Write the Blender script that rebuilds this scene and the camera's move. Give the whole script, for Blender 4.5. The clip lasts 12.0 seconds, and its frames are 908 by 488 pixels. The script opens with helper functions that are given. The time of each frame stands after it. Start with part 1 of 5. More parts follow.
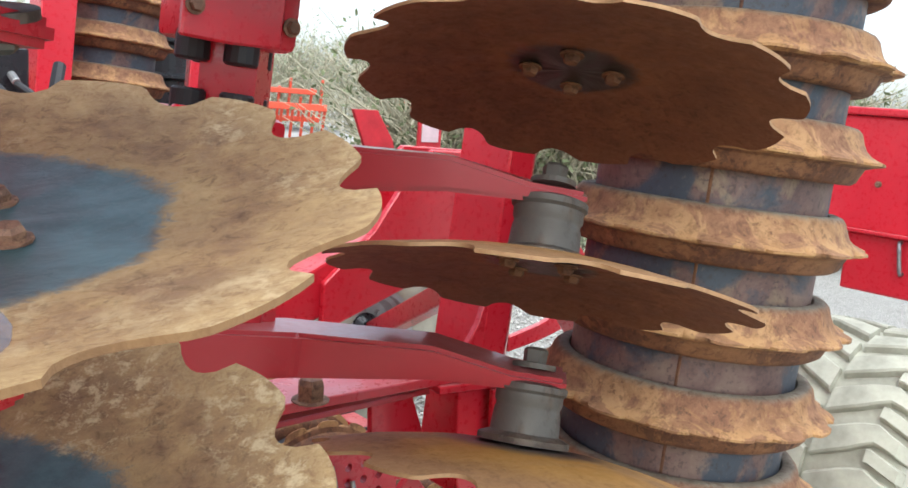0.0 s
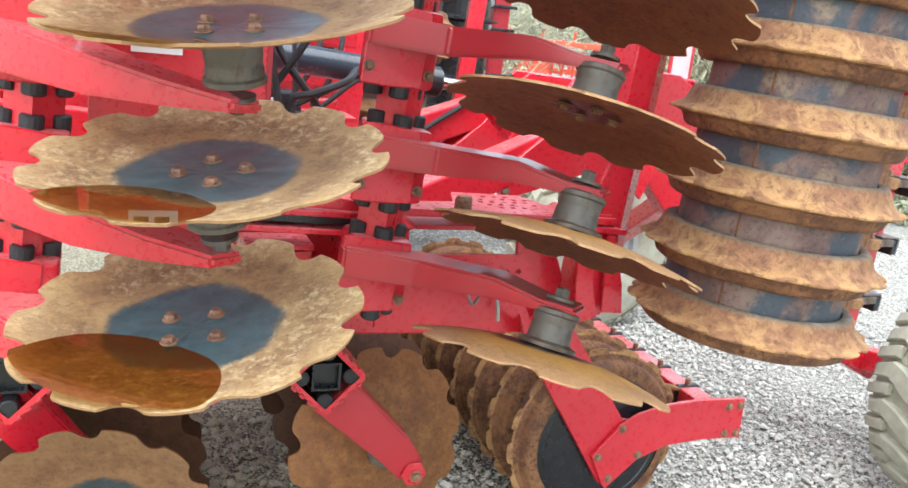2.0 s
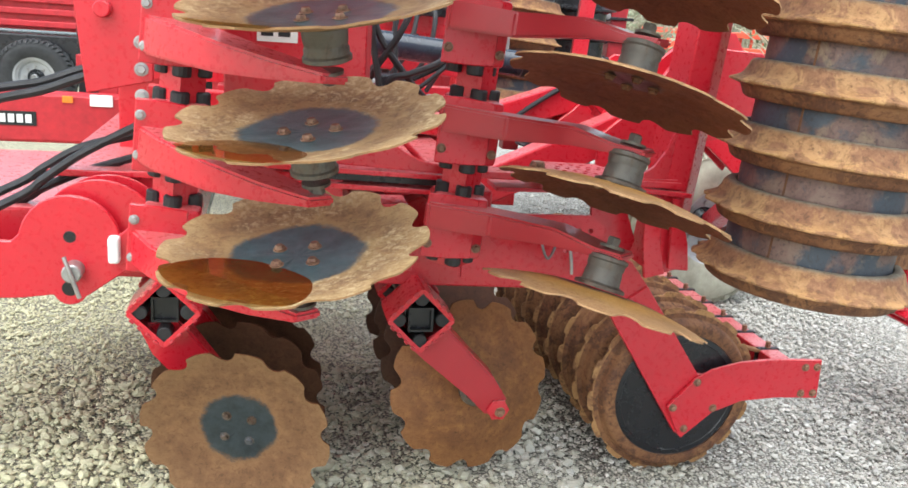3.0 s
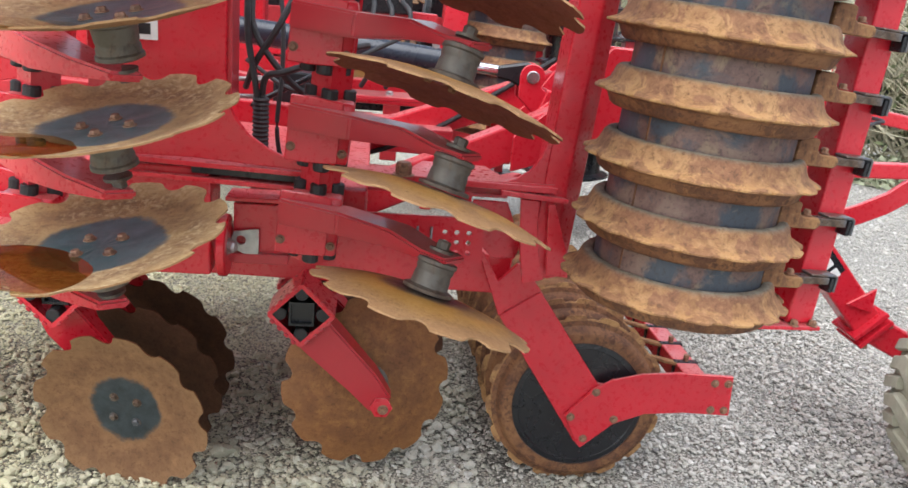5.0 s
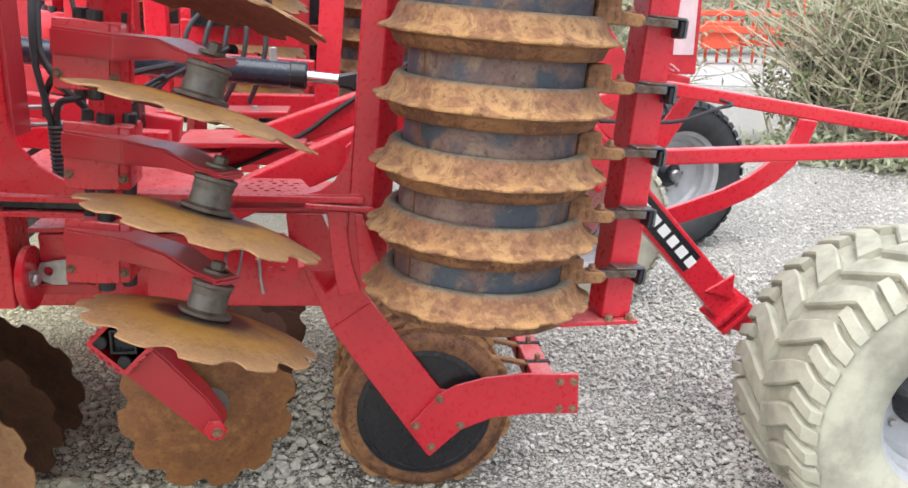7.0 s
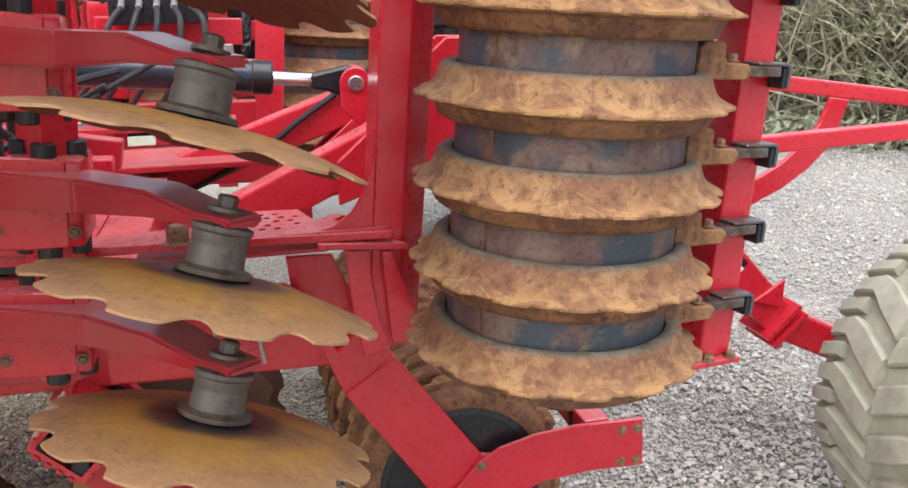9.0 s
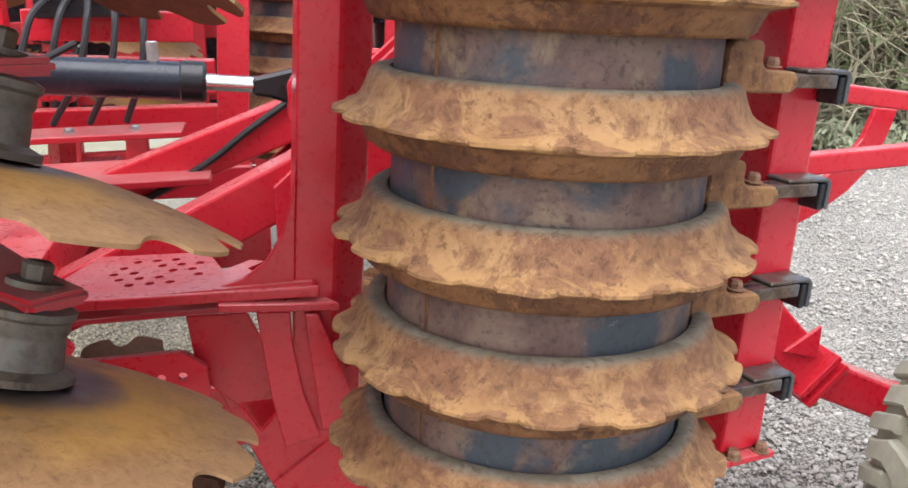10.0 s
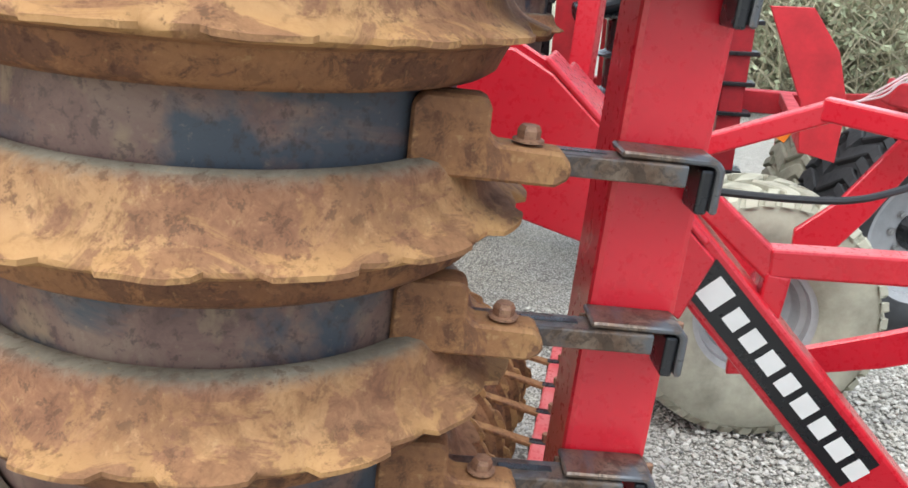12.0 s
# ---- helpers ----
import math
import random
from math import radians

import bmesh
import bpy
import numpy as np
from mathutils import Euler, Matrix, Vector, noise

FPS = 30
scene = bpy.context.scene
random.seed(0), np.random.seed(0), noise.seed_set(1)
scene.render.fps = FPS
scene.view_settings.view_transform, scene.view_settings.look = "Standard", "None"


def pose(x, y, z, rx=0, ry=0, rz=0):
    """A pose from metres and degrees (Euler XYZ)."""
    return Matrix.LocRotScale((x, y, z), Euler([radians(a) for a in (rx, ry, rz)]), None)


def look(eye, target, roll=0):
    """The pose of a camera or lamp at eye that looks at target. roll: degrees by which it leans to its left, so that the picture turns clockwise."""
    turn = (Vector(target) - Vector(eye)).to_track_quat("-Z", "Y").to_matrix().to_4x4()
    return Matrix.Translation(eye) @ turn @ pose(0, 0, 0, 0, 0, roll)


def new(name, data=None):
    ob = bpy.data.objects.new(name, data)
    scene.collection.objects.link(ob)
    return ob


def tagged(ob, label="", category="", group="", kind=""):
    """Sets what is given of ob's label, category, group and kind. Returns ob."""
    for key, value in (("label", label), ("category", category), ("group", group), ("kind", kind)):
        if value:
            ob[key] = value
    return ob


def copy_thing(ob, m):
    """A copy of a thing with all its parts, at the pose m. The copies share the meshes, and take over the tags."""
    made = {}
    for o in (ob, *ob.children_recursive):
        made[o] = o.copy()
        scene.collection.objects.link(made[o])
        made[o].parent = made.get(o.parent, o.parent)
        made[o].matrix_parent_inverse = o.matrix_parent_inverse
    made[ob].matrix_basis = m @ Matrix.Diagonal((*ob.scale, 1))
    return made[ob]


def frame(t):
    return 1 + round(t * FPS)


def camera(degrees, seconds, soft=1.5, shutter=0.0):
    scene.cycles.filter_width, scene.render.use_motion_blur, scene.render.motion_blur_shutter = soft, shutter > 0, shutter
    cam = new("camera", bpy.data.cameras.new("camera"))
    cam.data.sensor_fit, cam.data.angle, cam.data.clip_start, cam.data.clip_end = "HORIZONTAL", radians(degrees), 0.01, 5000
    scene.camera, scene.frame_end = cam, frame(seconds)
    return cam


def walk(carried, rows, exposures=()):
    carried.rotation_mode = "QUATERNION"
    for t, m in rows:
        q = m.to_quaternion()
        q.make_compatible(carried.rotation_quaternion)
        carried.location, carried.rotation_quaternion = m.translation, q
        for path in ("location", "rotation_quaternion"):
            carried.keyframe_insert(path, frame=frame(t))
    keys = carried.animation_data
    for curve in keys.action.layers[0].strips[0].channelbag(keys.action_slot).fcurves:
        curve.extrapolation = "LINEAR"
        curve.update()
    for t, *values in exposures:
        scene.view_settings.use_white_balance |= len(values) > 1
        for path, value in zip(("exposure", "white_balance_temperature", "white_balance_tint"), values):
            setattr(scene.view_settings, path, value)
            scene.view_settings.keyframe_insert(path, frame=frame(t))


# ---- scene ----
cam = camera(55.3, 12.0, 1.6)
PATH = [
    (0, (0.026, -0.031, 1.564), (1.365, 1.415, 1.223), 4.5),
    (0.5, (0.038, -0.189, 1.537), (1.094, 1.474, 1.197), 2.6),
    (1, (-0.017, -0.378, 1.494), (0.808, 1.403, 1.114), 2.6),
    (1.5, (-0.07, -0.578, 1.498), (0.744, 1.188, 1.03), 6.1),
    (2, (-0.017, -0.802, 1.492), (0.722, 0.991, 1.004), 6.2),
    (2.5, (0.031, -1.015, 1.487), (0.481, 0.863, 0.968), 3.8),
    (2.7, (0.033, -1.077, 1.483), (0.471, 0.804, 0.962), 3.9),
    (4.3, (0.413, -1.42, 1.542), (0.663, 0.48, 0.97), 5.3),
    (4.5, (0.492, -1.39, 1.539), (0.731, 0.513, 0.972), 4.6),
    (5, (0.686, -1.259, 1.552), (0.886, 0.652, 0.997), 4.8),
    (5.5, (0.953, -1.269, 1.545), (1.055, 0.65, 0.991), 5.0),
    (6, (1.189, -1.349, 1.556), (1.175, 0.567, 0.98), 3.4),
    (6.5, (1.228, -1.35, 1.588), (1.294, 0.572, 1.039), 1.8),
    (6.7, (1.215, -1.322, 1.595), (1.394, 0.594, 1.049), 2.3),
    (8.3, (0.993, -0.961, 1.547), (1.29, 0.93, 0.967), -0.7),
    (8.5, (0.939, -0.884, 1.548), (1.321, 0.991, 0.965), -1.3),
    (9, (0.923, -0.68, 1.542), (1.372, 1.185, 0.978), -1.1),
    (9.5, (1.018, -0.444, 1.547), (1.452, 1.428, 0.993), -1.8),
    (10, (1.138, -0.265, 1.513), (1.557, 1.607, 0.946), -0.9),
    (10.5, (1.31, -0.08, 1.518), (1.687, 1.76, 0.831), 1.6),
    (11, (1.569, -0.063, 1.529), (1.827, 1.794, 0.834), 3.0),
    (11.5, (1.787, -0.034, 1.559), (1.681, 1.856, 0.917), 1.0),
    (12, (1.916, 0.105, 1.537), (1.561, 1.978, 0.933), 2.2),
]
# the clip's camera changes its exposure and white balance on the way
EXPOSURES = [(0.0, 1.55, 6050, 7), (0.5, 1.6, 6000, 7), (1.0, 1.85, 6000, 5), (1.5, 2.08, 6000, 4), (2.0, 2.05, 6050, 4), (2.5, 1.92, 6150, 4), (4.5, 1.45, 6300, 9), (5.5, 1.55, 6250, 10), (6.5, 1.62, 6300, 10), (8.5, 1.52, 6350, 12), (9.5, 1.45, 6400, 14), (11.0, 1.55, 6250, 6), (12.0, 1.5, 6250, 6)]
walk(cam, [(t, look(eye, target, roll)) for t, eye, target, roll in PATH], EXPOSURES)

# world: bright overcast day
world = bpy.data.worlds.new("world")
scene.world = world
world.use_nodes = True
wn = world.node_tree.nodes
sky = wn.new("ShaderNodeTexSky")
sky.sky_type = "NISHITA"
sky.sun_disc = False
sky.sun_elevation = radians(48)
sky.sun_rotation = radians(228)
sky.air_density, sky.dust_density, sky.ozone_density = 1.0, 2.5, 1.1
wn["Background"].inputs["Strength"].default_value = 0.115
haze = wn.new("ShaderNodeHueSaturation")
haze.inputs["Saturation"].default_value = 0.5
world.node_tree.links.new(sky.outputs[0], haze.inputs["Color"])
world.node_tree.links.new(haze.outputs[0], wn["Background"].inputs["Color"])
sun_data = bpy.data.lights.new("sun", "SUN")
sun_data.energy, sun_data.angle, sun_data.color = 1.4, radians(62), (1.0, 0.99, 0.985)
sun = new("sun", sun_data)
sun.matrix_world = look((0, 0, 10), (-2.6, 2.4, 0))

# ---- materials ----


class Mat:
    """A small node graph builder round one Principled shader."""

    def __init__(self, name):
        self.m = bpy.data.materials.new(name)
        self.m.use_nodes = True
        self.t = self.m.node_tree
        self.b = self.t.nodes["Principled BSDF"]
        self.c = self.t.nodes.new("ShaderNodeTexCoord")
        self.vec = self.c.outputs["Object"]

    def put(self, kind, **inputs):
        n = self.t.nodes.new(kind)
        for k, v in inputs.items():
            self.set(n.inputs[k.replace("_", " ")], v)
        return n

    def set(self, socket, v):
        if isinstance(v, bpy.types.NodeSocket):
            self.t.links.new(v, socket)
        else:
            socket.default_value = v

    def noise(self, scale, detail=4.0, rough=0.6, vec=None, warp=0.0):
        n = self.put("ShaderNodeTexNoise", Scale=scale, Detail=detail, Roughness=rough, Distortion=warp)
        self.set(n.inputs["Vector"], vec or self.vec)
        return n.outputs[0]

    def ramp(self, fac, stops):
        n = self.put("ShaderNodeValToRGB", Fac=fac)
        e = n.color_ramp.elements
        while len(e) < len(stops):
            e.new(0.5)
        for el, (p, col) in zip(e, stops):
            el.position = p
            el.color = (*col, 1) if len(col) == 3 else (col[0],) * 3 + (1,)
        return n.outputs[0]

    def mix(self, fac, a, b, mode="MIX"):
        n = self.t.nodes.new("ShaderNodeMix")
        n.data_type, n.blend_type = "RGBA", mode
        self.set(n.inputs[0], fac)
        self.set(n.inputs[6], (*a, 1) if isinstance(a, tuple) and len(a) == 3 else a)
        self.set(n.inputs[7], (*b, 1) if isinstance(b, tuple) and len(b) == 3 else b)
        return n.outputs[2]

    def math(self, op, a, b=0.0, c=0.0):
        n = self.t.nodes.new("ShaderNodeMath")
        n.operation = op
        for i, v in enumerate((a, b, c)):
            self.set(n.inputs[i], v)
        return n.outputs[0]

    def bump(self, height, strength=0.3, distance=0.002):
        n = self.put("ShaderNodeBump", Strength=strength, Distance=distance, Height=height)
        self.t.links.new(n.outputs[0], self.b.inputs["Normal"])

    def done(self, color=None, rough=None, metal=None, **more):
        for k, v in (("Base Color", color), ("Roughness", rough), ("Metallic", metal), *((k.replace("_", " "), v) for k, v in more.items())):
            if v is not None:
                if isinstance(v, tuple) and len(v) == 3:
                    v = (*v, 1)
                self.set(self.b.inputs[k], v)
        return self.m


def red_paint(name, base, dark, dust=0.18, gloss=0.23):
    m = Mat(name)
    big = m.noise(3.5, 5, 0.6)
    fine = m.noise(60, 4, 0.7)
    rnd = m.t.nodes.new("ShaderNodeObjectInfo").outputs["Random"]
    col = m.mix(m.ramp(big, [(0.35, (0,)), (0.7, (1,))]), base, dark)
    col = m.mix(m.math("MULTIPLY", rnd, 0.25), col, tuple(c * 0.75 for c in base))
    spot = m.ramp(m.noise(22, 6, 0.75), [(0.62, (0,)), (0.74, (dust * 0.6,))])
    col = m.mix(spot, col, (0.40, 0.11, 0.09))
    scuff = m.ramp(m.noise(90, 3, 0.8, warp=1.5), [(0.72, (0,)), (0.80, (0.25,))])
    col = m.mix(scuff, col, (0.20, 0.07, 0.05))
    # a pale pink is painted on faces that look up, as sky sheen
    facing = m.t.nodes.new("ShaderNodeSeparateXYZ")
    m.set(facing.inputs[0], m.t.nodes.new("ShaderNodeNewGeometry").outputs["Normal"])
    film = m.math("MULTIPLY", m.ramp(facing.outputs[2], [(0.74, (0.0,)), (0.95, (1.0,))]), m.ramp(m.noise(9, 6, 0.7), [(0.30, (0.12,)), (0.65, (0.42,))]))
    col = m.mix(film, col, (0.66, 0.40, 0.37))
    m.bump(m.noise(45, 3, 0.5), 0.05, 0.001)
    return m.done(col, m.ramp(fine, [(0.3, (gloss,)), (0.75, (gloss + 0.16,))]), 0.0, Coat_Weight=0.35, Coat_Roughness=0.14)


def rust(name, light, mid, dark, grey=None, rough=0.75, scale=1.0, worn_lip=False, speck=False, blotch=1.0, metal=0.15):
    m = Mat(name)
    n1 = m.noise(6 * scale, 7, 0.68, warp=0.4)
    n2 = m.noise(48 * scale, 7, 0.78, warp=0.6)
    n3 = m.noise(15 * scale, 6, 0.72, warp=0.5)
    col = m.ramp(n1, [(0.28, dark), (0.42, mid), (0.55, light), (0.70, mid), (0.85, dark)])
    col = m.mix(m.ramp(n3, [(0.52, (0,)), (0.565, (0.7 * blotch,))]), col, dark)
    col = m.mix(m.ramp(n2, [(0.52, (0,)), (0.64, (0.8 * blotch,))]), col, tuple(c * 0.7 for c in dark))
    col = m.mix(m.ramp(n2, [(0.30, (0.55,)), (0.42, (0,))]), col, tuple(min(1, c * 1.35) for c in light))
    if grey:
        n4 = m.noise(3.4 * scale, 6, 0.62, warp=0.8)
        col = m.mix(m.ramp(n4, [(0.50, (0,)), (0.57, (0.9,))]), col, grey)
    if worn_lip:
        # the ring's skirt is scoured to bright ochre at its lip and keeps old brown scale at its shoulder
        flat = m.put("ShaderNodeVectorMath", Vector=m.vec)
        flat.operation = "MULTIPLY"
        flat.inputs[1].default_value = (1, 1, 0)
        length = m.t.nodes.new("ShaderNodeVectorMath")
        length.operation = "LENGTH"
        m.set(length.inputs[0], flat.outputs[0])
        r = m.math("ADD", length.outputs["Value"], m.math("MULTIPLY", m.math("SUBTRACT", n3, 0.5), 0.05))
        col = m.mix(m.ramp(r, [(0.250, (0.30,)), (0.268, (0.0,))]), col, (0.23, 0.115, 0.060))
        col = m.mix(m.ramp(r, [(0.268, (0.0,)), (0.290, (0.62,))]), col, (0.43, 0.242, 0.094))
        # islands of old red-brown scale, some of them with dark pits
        scale_at = m.noise(10.5, 8, 0.72, warp=0.9)
        col = m.mix(m.ramp(scale_at, [(0.475, (0.0,)), (0.52, (0.62,))]), col, m.ramp(n2, [(0.38, (0.225, 0.098, 0.050)), (0.60, (0.115, 0.045, 0.028))]))
        ragged = m.math("ADD", length.outputs["Value"], m.math("MULTIPLY", m.math("SUBTRACT", n2, 0.5), 0.020))
        dust = m.ramp(n3, [(0.35, (0.115, 0.100, 0.075)), (0.52, (0.185, 0.165, 0.125)), (0.66, (0.26, 0.235, 0.18))])
        col = m.mix(m.ramp(ragged, [(0.243, (0.95,)), (0.252, (0.0,))]), col, dust)
    if speck:
        flake = m.noise(70 * scale, 6, 0.75, warp=0.2)
        where = m.ramp(m.noise(9 * scale, 4, 0.6), [(0.42, (0.25,)), (0.60, (1.0,))])
        col = m.mix(m.math("MULTIPLY", m.ramp(flake, [(0.54, (0,)), (0.60, (0.65,))]), where), col, tuple(c * 0.55 for c in dark))
        col = m.mix(m.ramp(flake, [(0.32, (0.35,)), (0.40, (0.0,))]), col, (0.44, 0.29, 0.13))
    m.bump(n2, 0.10, 0.001)
    return m.done(col, m.ramp(n2, [(0.3, (rough - 0.12,)), (0.7, (rough + 0.15,))]), metal)


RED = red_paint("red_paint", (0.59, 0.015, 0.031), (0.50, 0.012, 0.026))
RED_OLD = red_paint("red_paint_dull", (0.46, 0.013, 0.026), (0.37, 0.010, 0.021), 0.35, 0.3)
RUST = rust("rusty_steel", (0.34, 0.185, 0.075), (0.25, 0.118, 0.048), (0.13, 0.056, 0.030), speck=True)
RING_RUST = rust("ring_rust", (0.385, 0.220, 0.094), (0.285, 0.145, 0.060), (0.145, 0.066, 0.029), None, 0.75, 1.0, True, True, 0.55)
# darker copy of the ring rust, with the underside's shade in its colour
RING_SHADE = rust("ring_shaded_rust", (0.25, 0.118, 0.050), (0.175, 0.076, 0.034), (0.09, 0.037, 0.022), speck=True)
RUST_DARK = rust("dark_rusty_steel", (0.20, 0.095, 0.042), (0.14, 0.06, 0.028), (0.08, 0.033, 0.018))
HUB = rust("greasy_cast_iron", (0.15, 0.112, 0.08), (0.10, 0.072, 0.050), (0.05, 0.034, 0.026), (0.14, 0.13, 0.11), 0.55, 1.2, metal=0.25)
CLIP_STEEL = rust("clip_steel", (0.20, 0.155, 0.12), (0.13, 0.085, 0.06), (0.055, 0.038, 0.03), (0.12, 0.13, 0.145), 0.34, 2.0, metal=0.6)
BOLT = rust("rusty_bolt", (0.30, 0.17, 0.10), (0.22, 0.11, 0.065), (0.11, 0.055, 0.035), None, 0.6, 3.0)


def drum_steel():
    """Old paint worn to bare blue-black steel in patches, brown film and tan earth in others."""
    m = Mat("drum_steel")
    big = m.noise(4.2, 6, 0.6, warp=0.7)
    mid = m.noise(11, 6, 0.7, warp=0.6)
    fine = m.noise(80, 6, 0.75, warp=0.2)
    col = m.ramp(mid, [(0.30, (0.090, 0.050, 0.046)), (0.50, (0.160, 0.096, 0.080)), (0.68, (0.215, 0.150, 0.115))])
    col = m.mix(m.ramp(m.noise(5.0, 5, 0.6, warp=1.5), [(0.55, (0,)), (0.63, (0.7,))]), col, (0.27, 0.20, 0.125))
    col = m.mix(m.ramp(big, [(0.475, (0,)), (0.535, (0.92,))]), col, (0.046, 0.064, 0.085))
    col = m.mix(m.ramp(fine, [(0.53, (0,)), (0.62, (0.6,))]), col, (0.045, 0.030, 0.029))
    col = m.mix(m.ramp(fine, [(0.28, (0.5,)), (0.40, (0,))]), col, (0.30, 0.235, 0.17))
    m.bump(fine, 0.15, 0.001)
    return m.done(col, m.ramp(mid, [(0.3, (0.40,)), (0.7, (0.62,))]), 0.2)


DRUM = drum_steel()


def disc_steel(name, inner, paint, body, rim, rim_from=0.74, sheen=0.5, stain=0.03, ochre=None, fleck=0.0):
    """Worn disc: old paint or bare steel round the middle, rust further out, a paler scoured rim."""
    m = Mat(name)
    flat = m.put("ShaderNodeVectorMath")
    flat.operation = "MULTIPLY"
    m.set(flat.inputs[0], m.vec)
    flat.inputs[1].default_value = (1, 1, 0)
    length = m.t.nodes.new("ShaderNodeVectorMath")
    length.operation = "LENGTH"
    m.set(length.inputs[0], flat.outputs[0])
    r = m.math("DIVIDE", length.outputs["Value"], 0.28)
    rnd = m.t.nodes.new("ShaderNodeObjectInfo").outputs["Random"]
    place = m.put("ShaderNodeVectorMath")
    place.operation = "ADD"
    m.set(place.inputs[0], m.vec)
    off = m.put("ShaderNodeCombineXYZ", X=m.math("MULTIPLY", rnd, 40.0), Y=m.math("MULTIPLY", rnd, 17.0), Z=0.0)
    m.set(place.inputs[1], off.outputs[0])
    v = place.outputs[0]
    n1 = m.noise(8, 6, 0.65, v)
    n2 = m.noise(75, 6, 0.78, v, 0.8)
    n3 = m.noise(24, 6, 0.72, v)
    rr = m.math("ADD", r, m.math("MULTIPLY", m.math("SUBTRACT", n1, 0.5), 0.20))
    rr = m.math("ADD", rr, m.math("MULTIPLY", m.math("SUBTRACT", n2, 0.5), 0.16))
    lo, mi, hi = body
    col = m.ramp(n3, [(0.30, lo), (0.5, mi), (0.70, hi)])
    col = m.mix(m.ramp(n1, [(0.48, (0,)), (0.66, (0.55,))]), col, lo)
    col = m.mix(m.ramp(n2, [(0.52, (0,)), (0.66, (0.65,))]), col, tuple(c * 0.55 for c in lo))
    edge = m.ramp(n2, [(0.35, rim), (0.62, mi)])
    col = m.mix(m.ramp(rr, [(rim_from, (0,)), (1.0, (0.9,))]), col, edge)
    halo = m.ramp(rr, [(inner, (0,)), (inner + 0.02, (0.5,)), (inner + 0.16, (0,))])
    col = m.mix(halo, col, hi)
    if ochre:
        # fresher rust in cloudy patches round the hub
        cloud = m.ramp(m.noise(4.5, 4, 0.55, v, 0.6), [(0.40, (0.15,)), (0.56, (1.0,))])
        near = m.ramp(rr, [(inner, (0.0,)), (inner + 0.08, (0.85,)), (0.62, (0.6,)), (0.86, (0.0,))])
        col = m.mix(m.math("MULTIPLY", cloud, near), col, ochre)
    if fleck:
        # pale flakes where the scale has come off
        chips = m.ramp(m.noise(55, 8, 0.8, v, 0.25), [(0.50, (0.0,)), (0.60, (fleck,))])
        where = m.ramp(m.noise(5.5, 3, 0.5, v), [(0.44, (0.0,)), (0.56, (1.0,))])
        col = m.mix(m.math("MULTIPLY", chips, where), col, (0.62, 0.50, 0.30))
    old = m.ramp(n3, [(0.32, tuple(c * 0.6 for c in paint)), (0.55, paint), (0.75, tuple(c * 1.35 for c in paint))])
    centre = m.ramp(rr, [(inner - stain, (1,)), (inner + stain, (0,))])
    col = m.mix(centre, col, old)
    m.bump(n2, 0.35, 0.002)
    rough = m.mix(centre, m.ramp(n2, [(0.3, (sheen,)), (0.7, (sheen + 0.25,))]), (0.36, 0.36, 0.36))
    return m.done(col, rough, 0.25)


DISC_HOLLOW = disc_steel("disc_hollow_face", 0.50, (0.066, 0.125, 0.138), ((0.175, 0.098, 0.055), (0.31, 0.190, 0.088), (0.45, 0.31, 0.145)), (0.52, 0.38, 0.18), fleck=0.75)
DISC_BACK = disc_steel("disc_back_face", 0.36, (0.040, 0.034, 0.032), ((0.165, 0.085, 0.042), (0.285, 0.158, 0.072), (0.38, 0.225, 0.095)), (0.36, 0.21, 0.095), stain=0.09, ochre=(0.50, 0.265, 0.050))
# red-brown rust, darkened further so the colour holds the underside's shade
DISC_UNDER = disc_steel("disc_shaded_hollow_face", 0.26, (0.02, 0.017, 0.016), ((0.095, 0.030, 0.012), (0.14, 0.047, 0.017), (0.19, 0.071, 0.025)), (0.18, 0.068, 0.024))
# inner lowered discs: the shade beneath the frame is mixed into this brown
DISC_SHADE = disc_steel("disc_shaded_brown_face", 0.22, (0.03, 0.02, 0.016), ((0.050, 0.020, 0.010), (0.078, 0.032, 0.015), (0.105, 0.046, 0.021)), (0.105, 0.045, 0.021))
DISC_GROUND = disc_steel("disc_soiled_hollow_face", 0.40, (0.042, 0.055, 0.062), ((0.15, 0.072, 0.034), (0.21, 0.108, 0.050), (0.28, 0.15, 0.068)), (0.28, 0.16, 0.075))
DISC_GROUND_BACK = disc_steel("disc_soiled_back_face", 0.05, (0.10, 0.05, 0.03), ((0.15, 0.058, 0.022), (0.23, 0.095, 0.03), (0.32, 0.15, 0.045)), (0.30, 0.14, 0.05))


def plain(name, col, rough=0.5, metal=0.0, vary=0.25, scale=12.0, **more):
    m = Mat(name)
    n = m.noise(scale, 5, 0.65)
    c = m.mix(m.ramp(n, [(0.35, (0,)), (0.7, (1,))]), col, tuple(x * (1 - vary) for x in col))
    m.bump(m.noise(scale * 8, 3, 0.6), 0.12, 0.001)
    return m.done(c, m.ramp(n, [(0.3, (max(rough - 0.08, 0.02),)), (0.7, (min(rough + 0.1, 1),))]), metal, **more)


